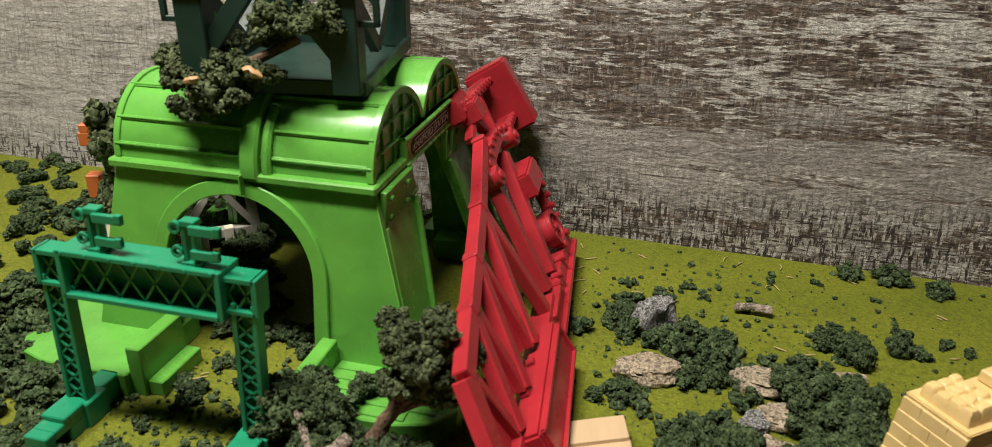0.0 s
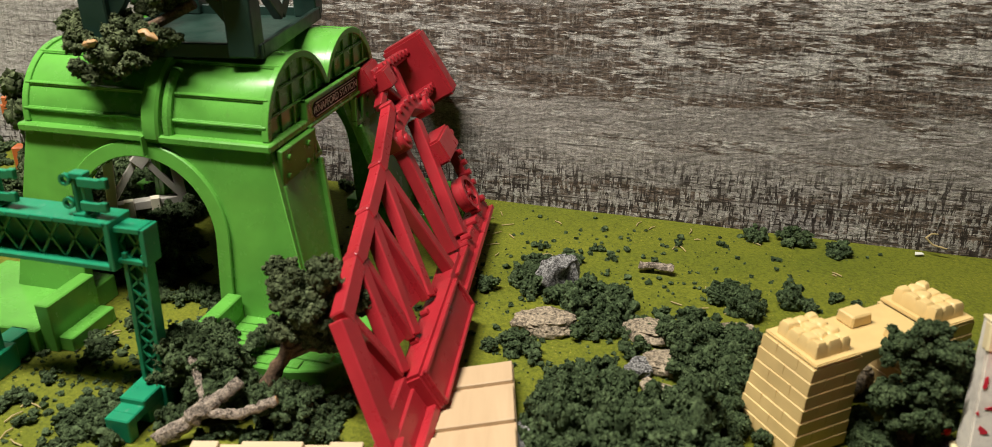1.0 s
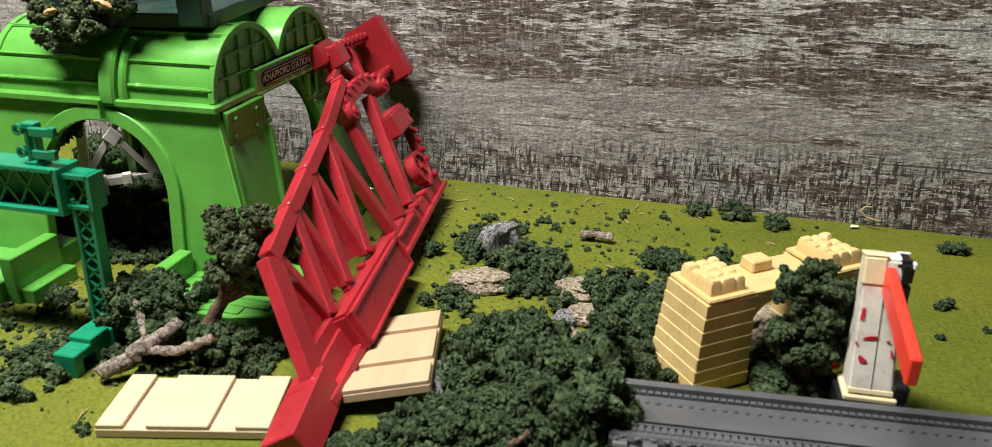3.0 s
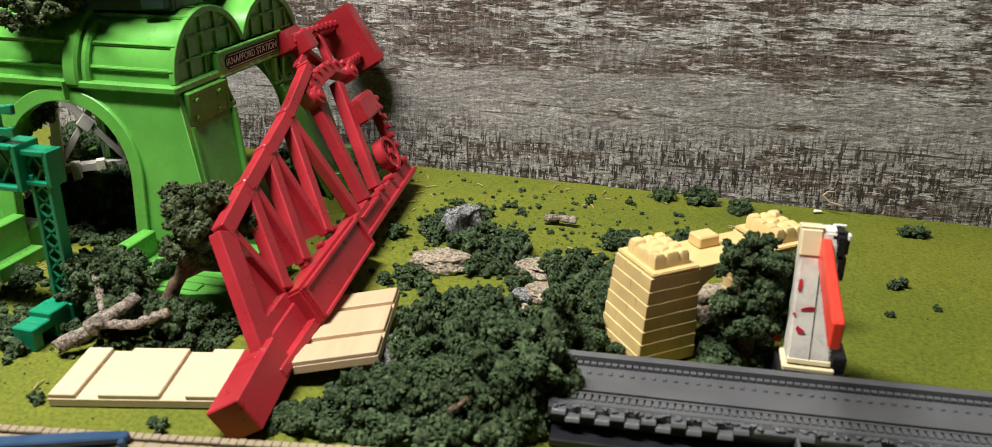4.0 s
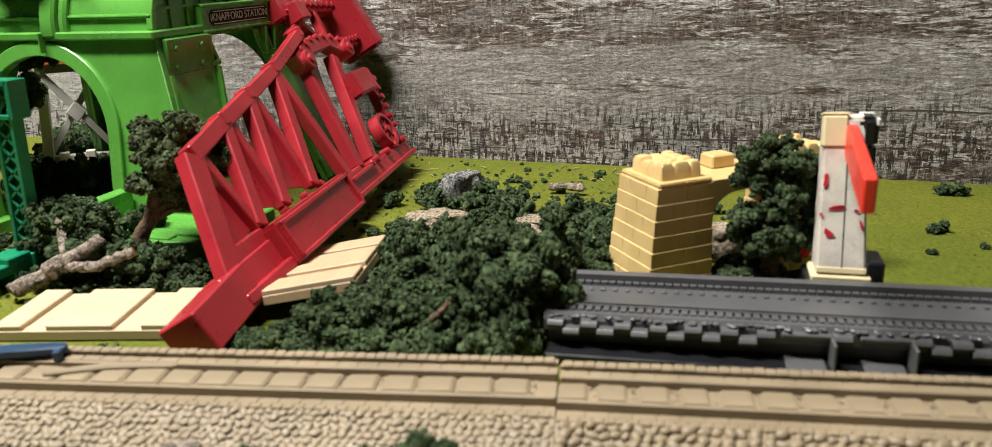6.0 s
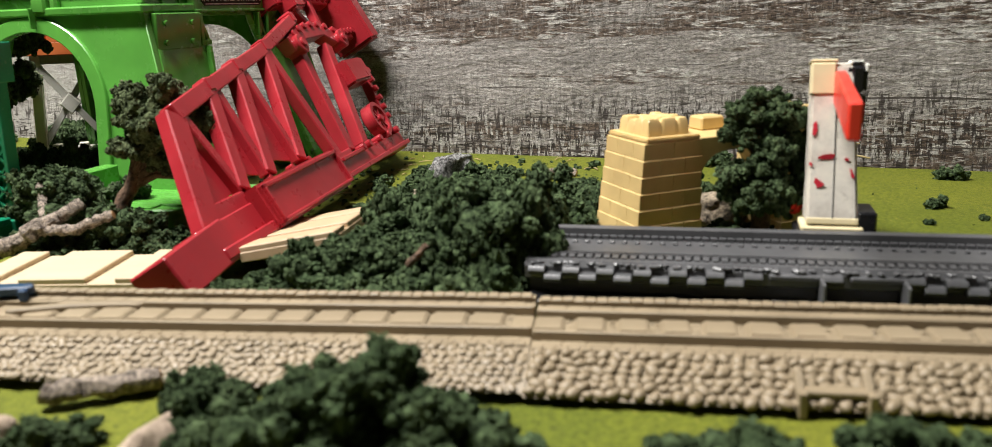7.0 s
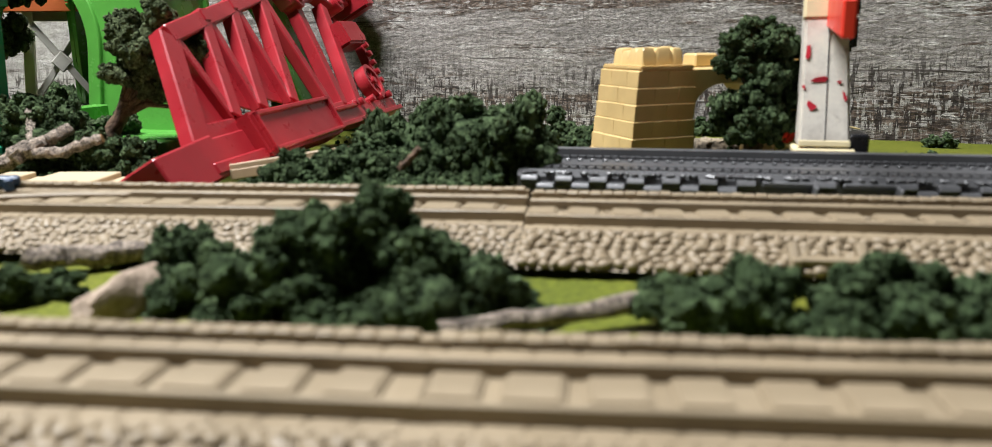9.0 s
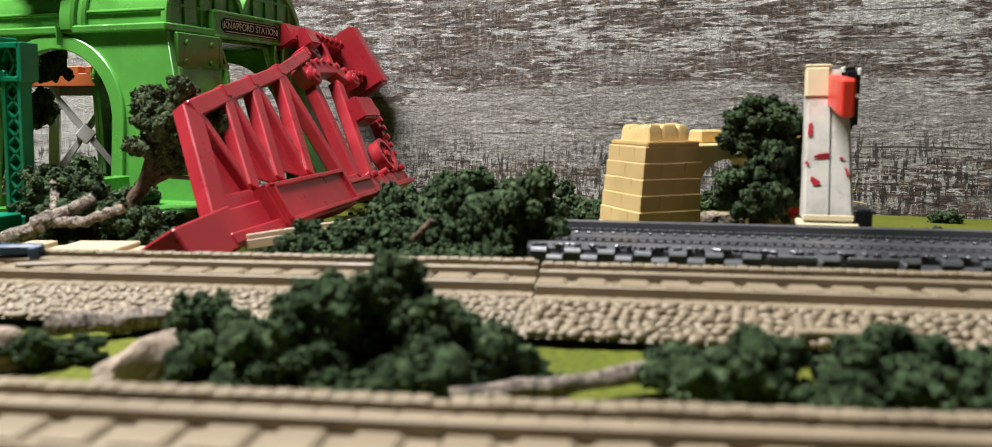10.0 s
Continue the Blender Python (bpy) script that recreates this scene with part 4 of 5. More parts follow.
def build_grey_track():
    t = thing("grey_track", pose(0.136, 0.337, 0, 0, 0, 4.2), "dark grey plastic toy railway track with moulded teeth and stepped side", "toy track")
    L = 0.62
    prof = [(0.0035, 0.0), (0.0045, 0.0105), (0.0, 0.0128), (0.0, 0.0185), (0.002, 0.0215), (0.0055, 0.0215), (0.0055, 0.0205), (0.0105, 0.0205), (0.0105, 0.0225), (0.0118, 0.0225), (0.0118, 0.0195), (0.0145, 0.0195), (0.0145, 0.0222), (0.016, 0.0222), (0.017, 0.0212), (0.0395, 0.0212), (0.0405, 0.0205), (0.044, 0.0205), (0.044, 0.0258), (0.049, 0.0262), (0.0505, 0.024), (0.0505, 0.0)]
    part("bed", strip(0, L, prof), GREY, t)
    # black strip put where the foot of the stepped side lies in shade
    part("shade_strip", span(0.002, L - 0.002, -0.0120, 0.004, 0.0, 0.0055, 0.0008), BLACK, t, "black strip standing in for the shade along the stepped side")
    part("end_frame", gather(span(0.001, 0.009, 0.012, 0.044, 0.0195, 0.0235, 0.0006), span(0.011, 0.0125, 0.034, 0.040, 0.0205, 0.0222, 0.0003)), GREY, t)
    teeth = bmesh.new()
    for k in range(int(L / 0.0042)):
        x = 0.012 + k * 0.0042
        if x > L - 0.004:
            break
        join(teeth, span(x, x + 0.0033, 0.0412, 0.0445, 0.0205, 0.0226, 0))
        join(teeth, span(x, x + 0.0028, 0.0052, 0.0105, 0.0200, 0.0222, 0))
    tagged(part("teeth", teeth, GREY, t, "two rows of fine moulded teeth"), kind="stuff")
    dots = bmesh.new()
    for k in range(94):
        x = 0.02 + k * 0.0063
        join(dots, block(0.0026, 0.0026, 0.0013, 0.0005), pose(x, 0.0335, 0.0211))
    tagged(part("studs", dots, GREY, t, "row of small studs"), kind="stuff")
    rng = random.Random(2)
    me_step = mesh_of("step", slab([(-0.0032, 0.0034), (-0.0008, 0.0014), (0.0034, 0.0006), (0.0034, 0.0058), (-0.0018, 0.0058)], -0.00412, 0.00412, 0.0004, "x"), GREY)
    lumps = bmesh.new()
    for k in range(73):
        x = 0.006 + k * 0.0083
        if not (0.110 < x < 0.136 or 0.146 < x < 0.170):
            ob = new("side_step", me_step)
            ob.parent = t
            ob.matrix_basis = pose(x + rng.uniform(-0.0004, 0.0004), -0.0018 - (0.0014 if k % 2 else 0), (0.0105 if k % 2 else 0.0135) + rng.uniform(-0.0003, 0.0003), 0, 0, rng.uniform(-1.5, 1.5))
        for _ in range(4):
            s = rng.uniform(0.0018, 0.0032)
            join(lumps, block(s, s, 0.0014, 0.0004), pose(x + rng.uniform(-0.004, 0.004), 0.0006 + rng.uniform(-0.0018, 0.002), 0.0196, rng.uniform(-8, 8), 0, rng.uniform(0, 90)))
    tagged(part("side_rubble", lumps, GREY, t), kind="stuff")
    for x in (0.1235, 0.1575):
        part("clip_socket", gather(span(x + 0.0100, x + 0.0116, -0.0125, 0.002, 0.0, 0.0185, 0.0005), span(x - 0.0095, x + 0.0085, -0.0135, 0.003, 0.0, 0.0062, 0.0008), span(x - 0.0112, x + 0.0116, -0.0030, 0.002, 0.0165, 0.0190, 0.0006)), GREY, t)
    return t


build_grey_track()


def stone_variants(mat):
    out = []
    rng = random.Random(11)
    for k in range(6):
        b = bmesh.new()
        bmesh.ops.create_icosphere(b, subdivisions=2, radius=0.5)
        for v in b.verts:
            v.co *= 1 + 0.28 * noise.noise(v.co * 2.2 + Vector((k * 7, 0, 0)))
            v.co.z *= 0.75
        out.append(mesh_of("stone", b, mat, 180))
    return out


STONES = stone_variants(TAN)


def build_tan_track(name, m, L, seed, label, start=0.0, singles=0, switch=False):
    t = thing(name, m, label, "toy track", "tan tracks")
    rng = random.Random(seed)
    # across, from the near foot to the far foot
    prof = [(0.006, 0.0), (0.006, 0.0030), (-0.0045, 0.0032), (-0.0030, 0.0045), (0.0190, 0.0108), (0.0198, 0.0118), (0.027, 0.012), (0.027, 0.0150), (0.0425, 0.0150), (0.0425, 0.0180), (0.0497, 0.0182), (0.0497, 0.0200), (0.0535, 0.0200), (0.0555, 0.017), (0.0555, 0.0)]
    bed = part("bed", strip(start, L, prof), TAN, t)
    part("rail", span(start + 0.0002, L - 0.0002, 0.0268, 0.0288, 0.0118, 0.0162, 0.0005), TAN, t)
    if switch:
        part("rail", span(-0.172, L - 0.0002, 0.0423, 0.0443, 0.0150, 0.0190, 0.0005), TAN, t)
        bend = [(-0.172, 0.0443), (-0.190, 0.0446), (-0.206, 0.0430), (-0.219, 0.0390), (-0.231, 0.0335), (-0.230, 0.0312), (-0.217, 0.0352), (-0.204, 0.0390), (-0.190, 0.0412), (-0.172, 0.0423)]
        part("switch_rail", slab(bend[::-1], 0.0148, 0.0184, 0.0009, "z"), TAN, t, "curved tapering end of the switch rail")
    else:
        part("rail", span(start + 0.0002, L - 0.0002, 0.0423, 0.0443, 0.0150, 0.0190, 0.0005), TAN, t)
    wide = 0.0146 if switch else 0.0118
    sl = [mesh_of("sleeper", block(wide * k * 1.10, 0.0140, 0.0015, 0.0006, (0.86, 0.96), 2), TAN) for k in (1.0, 0.94, 1.05)]
    x = start + 0.006
    grit = bmesh.new()
    while x < L - 0.005:
        ob = new("sleeper", sl[rng.randrange(3)])
        ob.parent = t
        ob.matrix_basis = pose(x + rng.uniform(-0.0005, 0.0005), 0.0356, 0.0149, rng.uniform(-0.8, 0.8), rng.uniform(-1.2, 1.2), rng.uniform(-2.5, 2.5))
        for _ in range(0 if seed > 22 else 9):
            s = rng.uniform(0.0014, 0.0026)
            join(grit, block(s, s * 0.8, 0.0005, 0.0002), pose(x + 0.0082 + rng.uniform(-0.0014, 0.0014), rng.uniform(0.0295, 0.0418), 0.0148, 0, 0, rng.uniform(0, 90)))
        x += 0.0165
    beads = grit
    x = start + 0.003
    while x < L - 0.003:
        join(beads, block(0.0046, 0.0048, 0.0017, 0.0005), pose(x, 0.0515, 0.0194 + rng.uniform(-0.0002, 0.0002), rng.uniform(-4, 4), 0, rng.uniform(-5, 5)))
        join(beads, block(0.0042, 0.0030, 0.0013, 0.0005), pose(x, 0.0206, 0.0111, 6, 0, rng.uniform(-8, 8)))
        if int((x - start) / 0.0047) % 2:
            join(beads, block(0.0088, 0.0050, 0.0006, 0.0003), pose(x, 0.0470, 0.0179, 0, 0, rng.uniform(-1, 1)))
            join(beads, block(0.0082, 0.0050, 0.0006, 0.0003), pose(x, 0.0243, 0.0117, 0, 0, rng.uniform(-1, 1)))
        x += 0.0047
    tagged(part("rim_moulding", beads, TAN, t, "beaded moulding, grit and shoulder planks"), kind="stuff")
    # cobbles on the sloping side
    rest = bmesh.new()
    made = 0
    rows = 7 if switch else 6
    for r in range(rows):
        f = (r + 0.45) / rows
        y, z = -0.0050 + 0.0245 * f, 0.0046 + 0.0070 * f
        x = start + 0.002 + rng.uniform(0, 0.003)
        while x < L - 0.002:
            s = rng.uniform(0.0029, 0.0041) if switch else rng.uniform(0.0036, 0.0056)
            mm = pose(x, y + rng.uniform(-0.0009, 0.0009), z + rng.uniform(-0.0005, 0.0005), 18, 0, 0) @ pose(0, 0, 0, 0, 0, rng.choice((1, 1, 1, -1)) * rng.uniform(15, 75)) @ Matrix.Diagonal((s * rng.uniform(1.0, 1.45), s * rng.uniform(0.82, 0.98), s * (0.62 if switch else 1.0), 1))
            me = STONES[rng.randrange(6)]
            if made < singles and x < L * 0.55:
                ob = new("cobble", me)
                ob.parent = t
                ob.matrix_basis = mm
                made += 1
            else:
                vs = [rest.verts.new(mm @ v.co) for v in me.vertices]
                for p in me.polygons:
                    rest.faces.new([vs[i] for i in p.vertices])
            x += s * 1.06
    if len(rest.verts):
        tagged(part("cobbles", rest, TAN, t, "rounded cobbles moulded on the side"), kind="stuff")
    else:
        rest.free()
    if singles:
        posts = [gather(beam((x, -0.0050, 0.0035), (x, 0.0065, 0.0122), 0.0034, 0.0050, (0, -0.6, 1), 0.0008), span(x - 0.0015, x + 0.0015, -0.0062, -0.0020, 0.0004, 0.0100, 0.0005)) for x in (0.0960, 0.1185)]
        part("clip_frame", gather(*posts, span(0.0960, 0.1185, -0.0035, 0.0020, 0.0072, 0.0096, 0.0005)), TAN, t, "small moulded clip socket")
    return t


build_tan_track("tan_track", pose(0.1622, 0.2372, 0, 0, 0, 7.6), 0.42, 21, "tan plastic toy railway track with moulded sleepers and cobbled side", 0.0, 290)
build_tan_track("tan_track", pose(0.1622, 0.2382, 0.0010, 0, 0, 9.6), 0.0003, 22, "tan plastic toy railway track with a blue switch lever", -0.42, 0, True)
build_tan_track("tan_track", pose(0.1857, 0.0697, 0, 0, 0, 11.0), 0.40, 23, "tan plastic toy railway track running along the front", 0.0, 0)
build_tan_track("tan_track", pose(0.1857, 0.0697, 0, 0, 0, 9.8), 0.0, 24, "tan plastic toy railway track running along the front", -0.40, 0)


def build_lever():
    lv = thing("switch_lever", pose(-0.070, 0.2485, 0.0200, 0, 0, 19.5), "dark blue plastic switch lever lying on the tan track", "switch lever")
    poly = [(0.0, -0.0008), (-0.002, 0.0030), (-0.02, 0.0040), (-0.08, 0.0036), (-0.08, -0.0046), (-0.03, -0.0040), (-0.003, -0.0030)]
    part("lever", slab(poly, 0.0008, 0.0052, 0.0009, "z"), BLUE, lv)
    part("latch", span(-0.0055, -0.0015, -0.0062, -0.0028, -0.001, 0.0046, 0.0008), BLUE, lv)
    return lv


build_lever()


# ---- wooden ramp pieces ----
def build_planks(m, mat, label, width, boards):
    p = thing("wooden_ramp", m, label, "wooden block")
    part("base_board", span(0, 0.104, 0, width, 0, 0.0055, 0.0004), mat, p)
    for x0, x1 in boards:
        part("raised_board", slab([(x0, 0.0005), (x1, 0.0005), (x1, width - 0.0005), (x0, width - 0.0005)], 0.0052, 0.0085, 0.0005, "z"), mat, p)
    return p


build_planks(pose(-0.1590, 0.2835, 0.0008, 0, 0, 13.5), WOOD1, "pale wooden ramp block with raised strips, flat on the ground", 0.0535, ((0.0003, 0.0165), (0.0305, 0.0675), (0.0835, 0.1037)))
ramp_x, ramp_y = Vector((-0.0258, 0.100, -0.0104)).normalized(), Vector((-0.0518, -0.015, -0.008))
ramp_z = ramp_x.cross(ramp_y).normalized()
ramp_m = Matrix((ramp_x, ramp_z.cross(ramp_x), ramp_z)).transposed().to_4x4()
ramp_m.translation = Vector((0.0248, 0.3553, 0.0257)) - 0.0086 * ramp_z
build_planks(ramp_m, WOOD2, "tan wooden ramp block with raised strips, tilted on stones", 0.0545, ((0.0003, 0.0245), (0.0330, 0.0720), (0.0785, 0.1035)))


# ---- trestle behind the station ----
def build_trestle():
    t = thing("trestle", pose(-0.400, 0.622, 0, 0, 0, 38) @ Matrix.Diagonal((1.06, 1.06, 1.06, 1)), "pale grey plastic trestle with crossed braces and an orange deck", "toy trestle")
    for sx in (-1, 1):
        # lit leg pale, shaded leg in the greyer brace plastic: light put into colour
        part("leg", beam((sx * 0.031, 0, 0.0), (sx * 0.023, 0, 0.105), 0.0085, 0.012, (0, 1, 0)), PALE if sx < 0 else BRACE_SHADED_LEG, t)
        part("brace", beam((sx * 0.027, -0.003 * sx, 0.024), (-sx * 0.022, -0.003 * sx, 0.094), 0.0058, 0.006, (0, 1, 0)), BRACE_SHADED_LEG, t)
    part("brace_plate", slab([(-0.009, 0.060), (0, 0.050), (0.009, 0.060), (0, 0.070)], -0.0075, 0.004, 0.0008), BRACE_SHADED_LEG, t)
    askew = pose(0, 0, 0, 0, 0, -20)
    part("cap_beam", span(-0.024, 0.024, -0.005, 0.005, 0.096, 0.106), BRACE_SHADED_LEG, t)
    part("foot_beam", span(-0.028, 0.028, -0.005, 0.005, 0.012, 0.020), BRACE_SHADED_LEG, t)
    for x in (-0.016, 0.006):
        part("peg", span(x - 0.004, x + 0.004, -0.012, -0.004, 0.0, 0.024), PALE, t)
    part("end_block", span(-0.106, -0.094, -0.004, 0.008, 0.052, 0.073, 0.001), ORANGE, t, "orange block at the end of the deck", askew)
    part("leg", beam((-0.097, 0.002, 0.0), (-0.098, 0.002, 0.054), 0.006, 0.006, (0, 1, 0)), PALE, t, "", askew)
    deck = part("deck", gather(span(-0.098, 0.036, -0.018, 0.018, 0.104, 0.116, 0.0008)), ORANGE, t, "orange-brown deck", askew)
    for x0, x1 in ((-0.096, -0.055), (-0.046, -0.012), (-0.004, 0.006), (0.012, 0.018)):
        part("deck_block", span(x0, x1, -0.018, 0.018, 0.115, 0.1225, 0.0008), ORANGE, deck)
    return t


build_trestle()


# ---- stones, wood and foliage ----
def rock(m, size, seed, mat, label, rough=1.0):
    b = bmesh.new()
    bmesh.ops.create_icosphere(b, subdivisions=4, radius=0.5)
    off = Vector((seed * 13.7, seed * 3.1, 0))
    for v in b.verts:
        c = v.co.normalized()
        k = 1 + 0.38 * noise.noise(c * 1.5 + off) + rough * (0.20 * abs(noise.noise(c * 3.4 + off)) + 0.10 * noise.noise(c * 9 + off) + 0.05 * noise.noise(c * 21 + off))
        q = c * 0.5 * k
        v.co = Vector((q.x * size[0], q.y * size[1], max(-0.34, min((0.27 if rough > 0.5 else 0.7) + 0.05 * noise.noise(c * 5 + off), q.z)) * size[2]))
    bmesh.ops.translate(b, vec=(0, 0, 0.3 * size[2]), verts=b.verts)
    return solid("rock", b, mat, m, label, "rock")


for x, y, rz, s, sd, mat, lab in (
    (0.008, 0.590, 40, (0.034, 0.022, 0.046), 1, STONE2, "speckled grey stone half buried in foliage"),
    (0.008, 0.527, 8, (0.046, 0.030, 0.020), 2, STONE, "flat tan stone on the green ground"),
    (0.092, 0.535, -12, (0.044, 0.026, 0.016), 3, STONE, "flat pale stone beside the foliage"),
    (0.104, 0.497, 15, (0.034, 0.028, 0.018), 4, STONE, "tan stone beside the foliage"),
    (0.083, 0.487, 60, (0.022, 0.018, 0.012), 5, STONE2, "small grey stone beside the foliage"),
    (0.098, 0.464, -25, (0.024, 0.014, 0.012), 6, STONE, "small tan stone among foliage"),
    (0.108, 0.448, -35, (0.022, 0.014, 0.012), 7, STONE, "small tan stone among foliage"),
    (0.016, 0.380, 0, (0.028, 0.034, 0.024), 8, STONE2, "grey stone that props the tilted ramp"),
    (0.150, 0.562, 10, (0.026, 0.010, 0.008), 9, STONE, "thin pale stone on the ground"),
    (0.222, 0.505, 30, (0.040, 0.028, 0.036), 10, STONE, "tan stone under the bridge arch"),
    (0.056, 0.168, -6, (0.012, 0.042, 0.016), 11, STONE3, "smooth tan stone on the ground at the front"),
    (0.080, 0.182, 0, (0.016, 0.015, 0.014), 12, STONE3, "small tan stone at the front"),
    (0.000, 0.158, 10, (0.022, 0.019, 0.017), 13, STONE3, "rounded tan stone at the front"),
    (-0.338, 0.700, 5, (0.030, 0.022, 0.012), 14, STONE, "flat stone by the backdrop"),
):
    rock(pose(x, y, ground_height(x, y), 0, 0, rz), s, sd, mat, lab, 0.25 if mat is STONE3 else 1.0)


def stick(name, pts, radii, mat, label, ends=True):
    ob = thing(name, pose(0, 0, 0), label, "stick")
    rng = random.Random(len(label))
    fine_p, fine_r = [], []
    for (p, q), (a, c) in zip(zip(pts, pts[1:]), zip(radii, radii[1:])):
        for k in range(5):
            f = k / 5
            j = 0.20 * min(a, c)
            fine_p.append(Vector(p).lerp(Vector(q), f) + Vector((rng.uniform(-j, j), rng.uniform(-j, j), rng.uniform(-j, j))))
            fine_r.append((a + (c - a) * f) * rng.uniform(0.86, 1.12))
    fine_p.append(Vector(pts[-1]))
    fine_r.append(radii[-1])
    part("wood", tube(fine_p, fine_r, 14, 0.16, rng), mat, ob)
    if ends:
        a = (Vector(pts[-1]) - Vector(pts[-2])).normalized()
        part("cut_end", tube([Vector(pts[-1]) - a * 0.0004, Vector(pts[-1]) + a * 0.0006], [radii[-1] * 0.86, radii[-1] * 0.8], 12), CUT, ob, "pale cut end")
    return ob


def forked_branch():
    ob = stick("forked_branch", [(-0.194, 0.331, 0.007), (-0.184, 0.340, 0.012), (-0.171, 0.351, 0.020), (-0.163, 0.360, 0.026), (-0.155, 0.369, 0.032)], [0.0044, 0.0054, 0.0056, 0.0042, 0.0036], BARK, "grey forked branch with bark and pale cut ends", False)
    for pts, rr in (([(-0.172, 0.350, 0.019), (-0.158, 0.352, 0.0185), (-0.148, 0.354, 0.019), (-0.138, 0.358, 0.023), (-0.128, 0.363, 0.0265)], [0.0036, 0.0032, 0.0031, 0.0033, 0.0032]), ([(-0.172, 0.353, 0.020), (-0.177, 0.360, 0.027), (-0.184, 0.367, 0.034), (-0.189, 0.373, 0.041)], [0.0034, 0.0027, 0.0026, 0.0028])):
        rng = random.Random(9)
        fp, fr = [], []
        for k in range(4 * (len(pts) - 1) + 1):
            a, f = divmod(k / 4, 1)
            a = min(int(a), len(pts) - 2)
            f = k / 4 - a
            fp.append(Vector(pts[a]).lerp(Vector(pts[a + 1]), f) + Vector((rng.uniform(-1, 1), rng.uniform(-1, 1), rng.uniform(-1, 1))) * 0.0005)
            fr.append((rr[a] + (rr[a + 1] - rr[a]) * f) * rng.uniform(0.88, 1.12))
        fp[-1] = Vector(pts[-1])
        part("side_branch", tube(fp, fr, 14, 0.15, rng), BARK, ob)
        a = (Vector(pts[-1]) - Vector(pts[-2])).normalized()
        part("cut_end", tube([Vector(pts[-1]) - a * 0.0004, Vector(pts[-1]) + a * 0.0006], [rr[-1] * 0.86, rr[-1] * 0.8], 12), CUT, ob, "pale cut end")
    tagged(ob, category="branch")


forked_branch()
stick("log", [(0.162, 0.160, 0.006), (0.190, 0.178, 0.007), (0.222, 0.200, 0.008)], [0.0030, 0.0028, 0.0027], BARK, "thin brown twig with a pale end on the ground")
stick("log", [(-0.010, 0.190, 0.006), (0.006, 0.199, 0.006), (0.024, 0.212, 0.006)], [0.0048, 0.0045, 0.004], BARK, "grey stick with a whitish end near the track")
stick("log", [(0.070, 0.638, 0.002), (0.085, 0.639, 0.003), (0.099, 0.639, 0.002)], [0.0032, 0.003, 0.0034], BARK, "short grey stick on the green ground")
stick("log", [(-0.77, 0.70, 0.002), (-0.775, 0.715, 0.02), (-0.78, 0.73, 0.035)], [0.006, 0.005, 0.004], CUT, "pale peeled twig standing by the backdrop")


def crumbs(sub):
    ico = bmesh.new()
    if sub:
        bmesh.ops.create_icosphere(ico, subdivisions=1, radius=1)
    else:
        ring = [ico.verts.new((math.cos(a), math.sin(a), 0.2)) for a in (0, 2.1, 4.2)]
        lo, hi = ico.verts.new((0, 0, -1.2)), ico.verts.new((0.3, 0.2, 2.2))
        for k in range(3):
            ico.faces.new((ring[k], ring[(k + 1) % 3], hi))
            ico.faces.new((ring[(k + 1) % 3], ring[k], lo))
    ico.verts.index_update()
    out = [v.co.copy() for v in ico.verts], [[v.index for v in f.verts] for f in ico.faces]
    ico.free()
    return out


def foliage_mesh(name, seed, radius, mat, nubs, lumps=5, flat=0.75, core=(0.26, 0.46), subs=5):
    """A crumbly foam clump about radius across: merged lumps, tufts on them and ragged fine crumbs over all."""
    rng = random.Random(seed)
    b = bmesh.new()
    cores = [(Vector((rng.uniform(-0.68, 0.68), rng.uniform(-0.68, 0.68), rng.uniform(0.0, 0.62) * flat)) * radius, rng.uniform(*core) * radius) for _ in range(lumps)]
    for c, r in list(cores):
        for _ in range(subs):
            d = Vector((rng.gauss(0, 1), rng.gauss(0, 1), rng.gauss(0.4, 1))).normalized()
            cores.append((c + d * r * rng.uniform(0.95, 1.30), r * rng.uniform(0.34, 0.58)))
    for c, r in cores:
        s = bmesh.new()
        bmesh.ops.create_icosphere(s, subdivisions=2, radius=r * 0.84)
        for v in s.verts:
            v.co *= 1 + 0.35 * noise.noise(v.co / radius * 5 + Vector((seed, 0, 0))) + 0.25 * noise.noise((v.co + c) * 420)
        join(b, s, Matrix.Translation(c))
    big, small = crumbs(True), crumbs(False)
    made = 0
    while made < nubs:
        c, r = cores[rng.randrange(len(cores))]
        d = Vector((rng.gauss(0, 1), rng.gauss(0, 1), rng.gauss(0.2, 1))).normalized()
        p = c + d * r * rng.uniform(0.80, 1.16 if rng.random() < 0.14 else 0.97)
        if any((p - c2).length < r2 * 0.7 for c2, r2 in cores if c2 is not c) or p.z < -0.1 * radius:
            continue
        coarse = rng.random() < 0.22
        iv, fi = big if coarse else small
        s = rng.uniform(0.0009, 0.0020) if coarse else rng.uniform(0.0004, 0.0011)
        turn = Euler((rng.uniform(0, 6), rng.uniform(0, 6), rng.uniform(0, 6))).to_matrix()
        vs = [b.verts.new(p + (turn @ q) * s * rng.uniform(0.6, 1.4)) for q in iv]
        for f in fi:
            b.faces.new([vs[i] for i in f])
        made += 1
    return mesh_of(name, b, mat, 60)


SMALL = [foliage_mesh("small_clump", 100 + k, 0.010, FOAM, 520, 4) for k in range(4)]
MEDIUM = [foliage_mesh("medium_clump", 200 + k, 0.020, FOAM, 2100, 7) for k in range(5)]
LARGE = [foliage_mesh("large_clump", 300 + k, 0.032, FOAM, 4600, 11) for k in range(4)]
OLIVE = [foliage_mesh("olive_clump", 400 + k, 0.022, FOAM2, 2400, 8, 1.1) for k in range(3)]
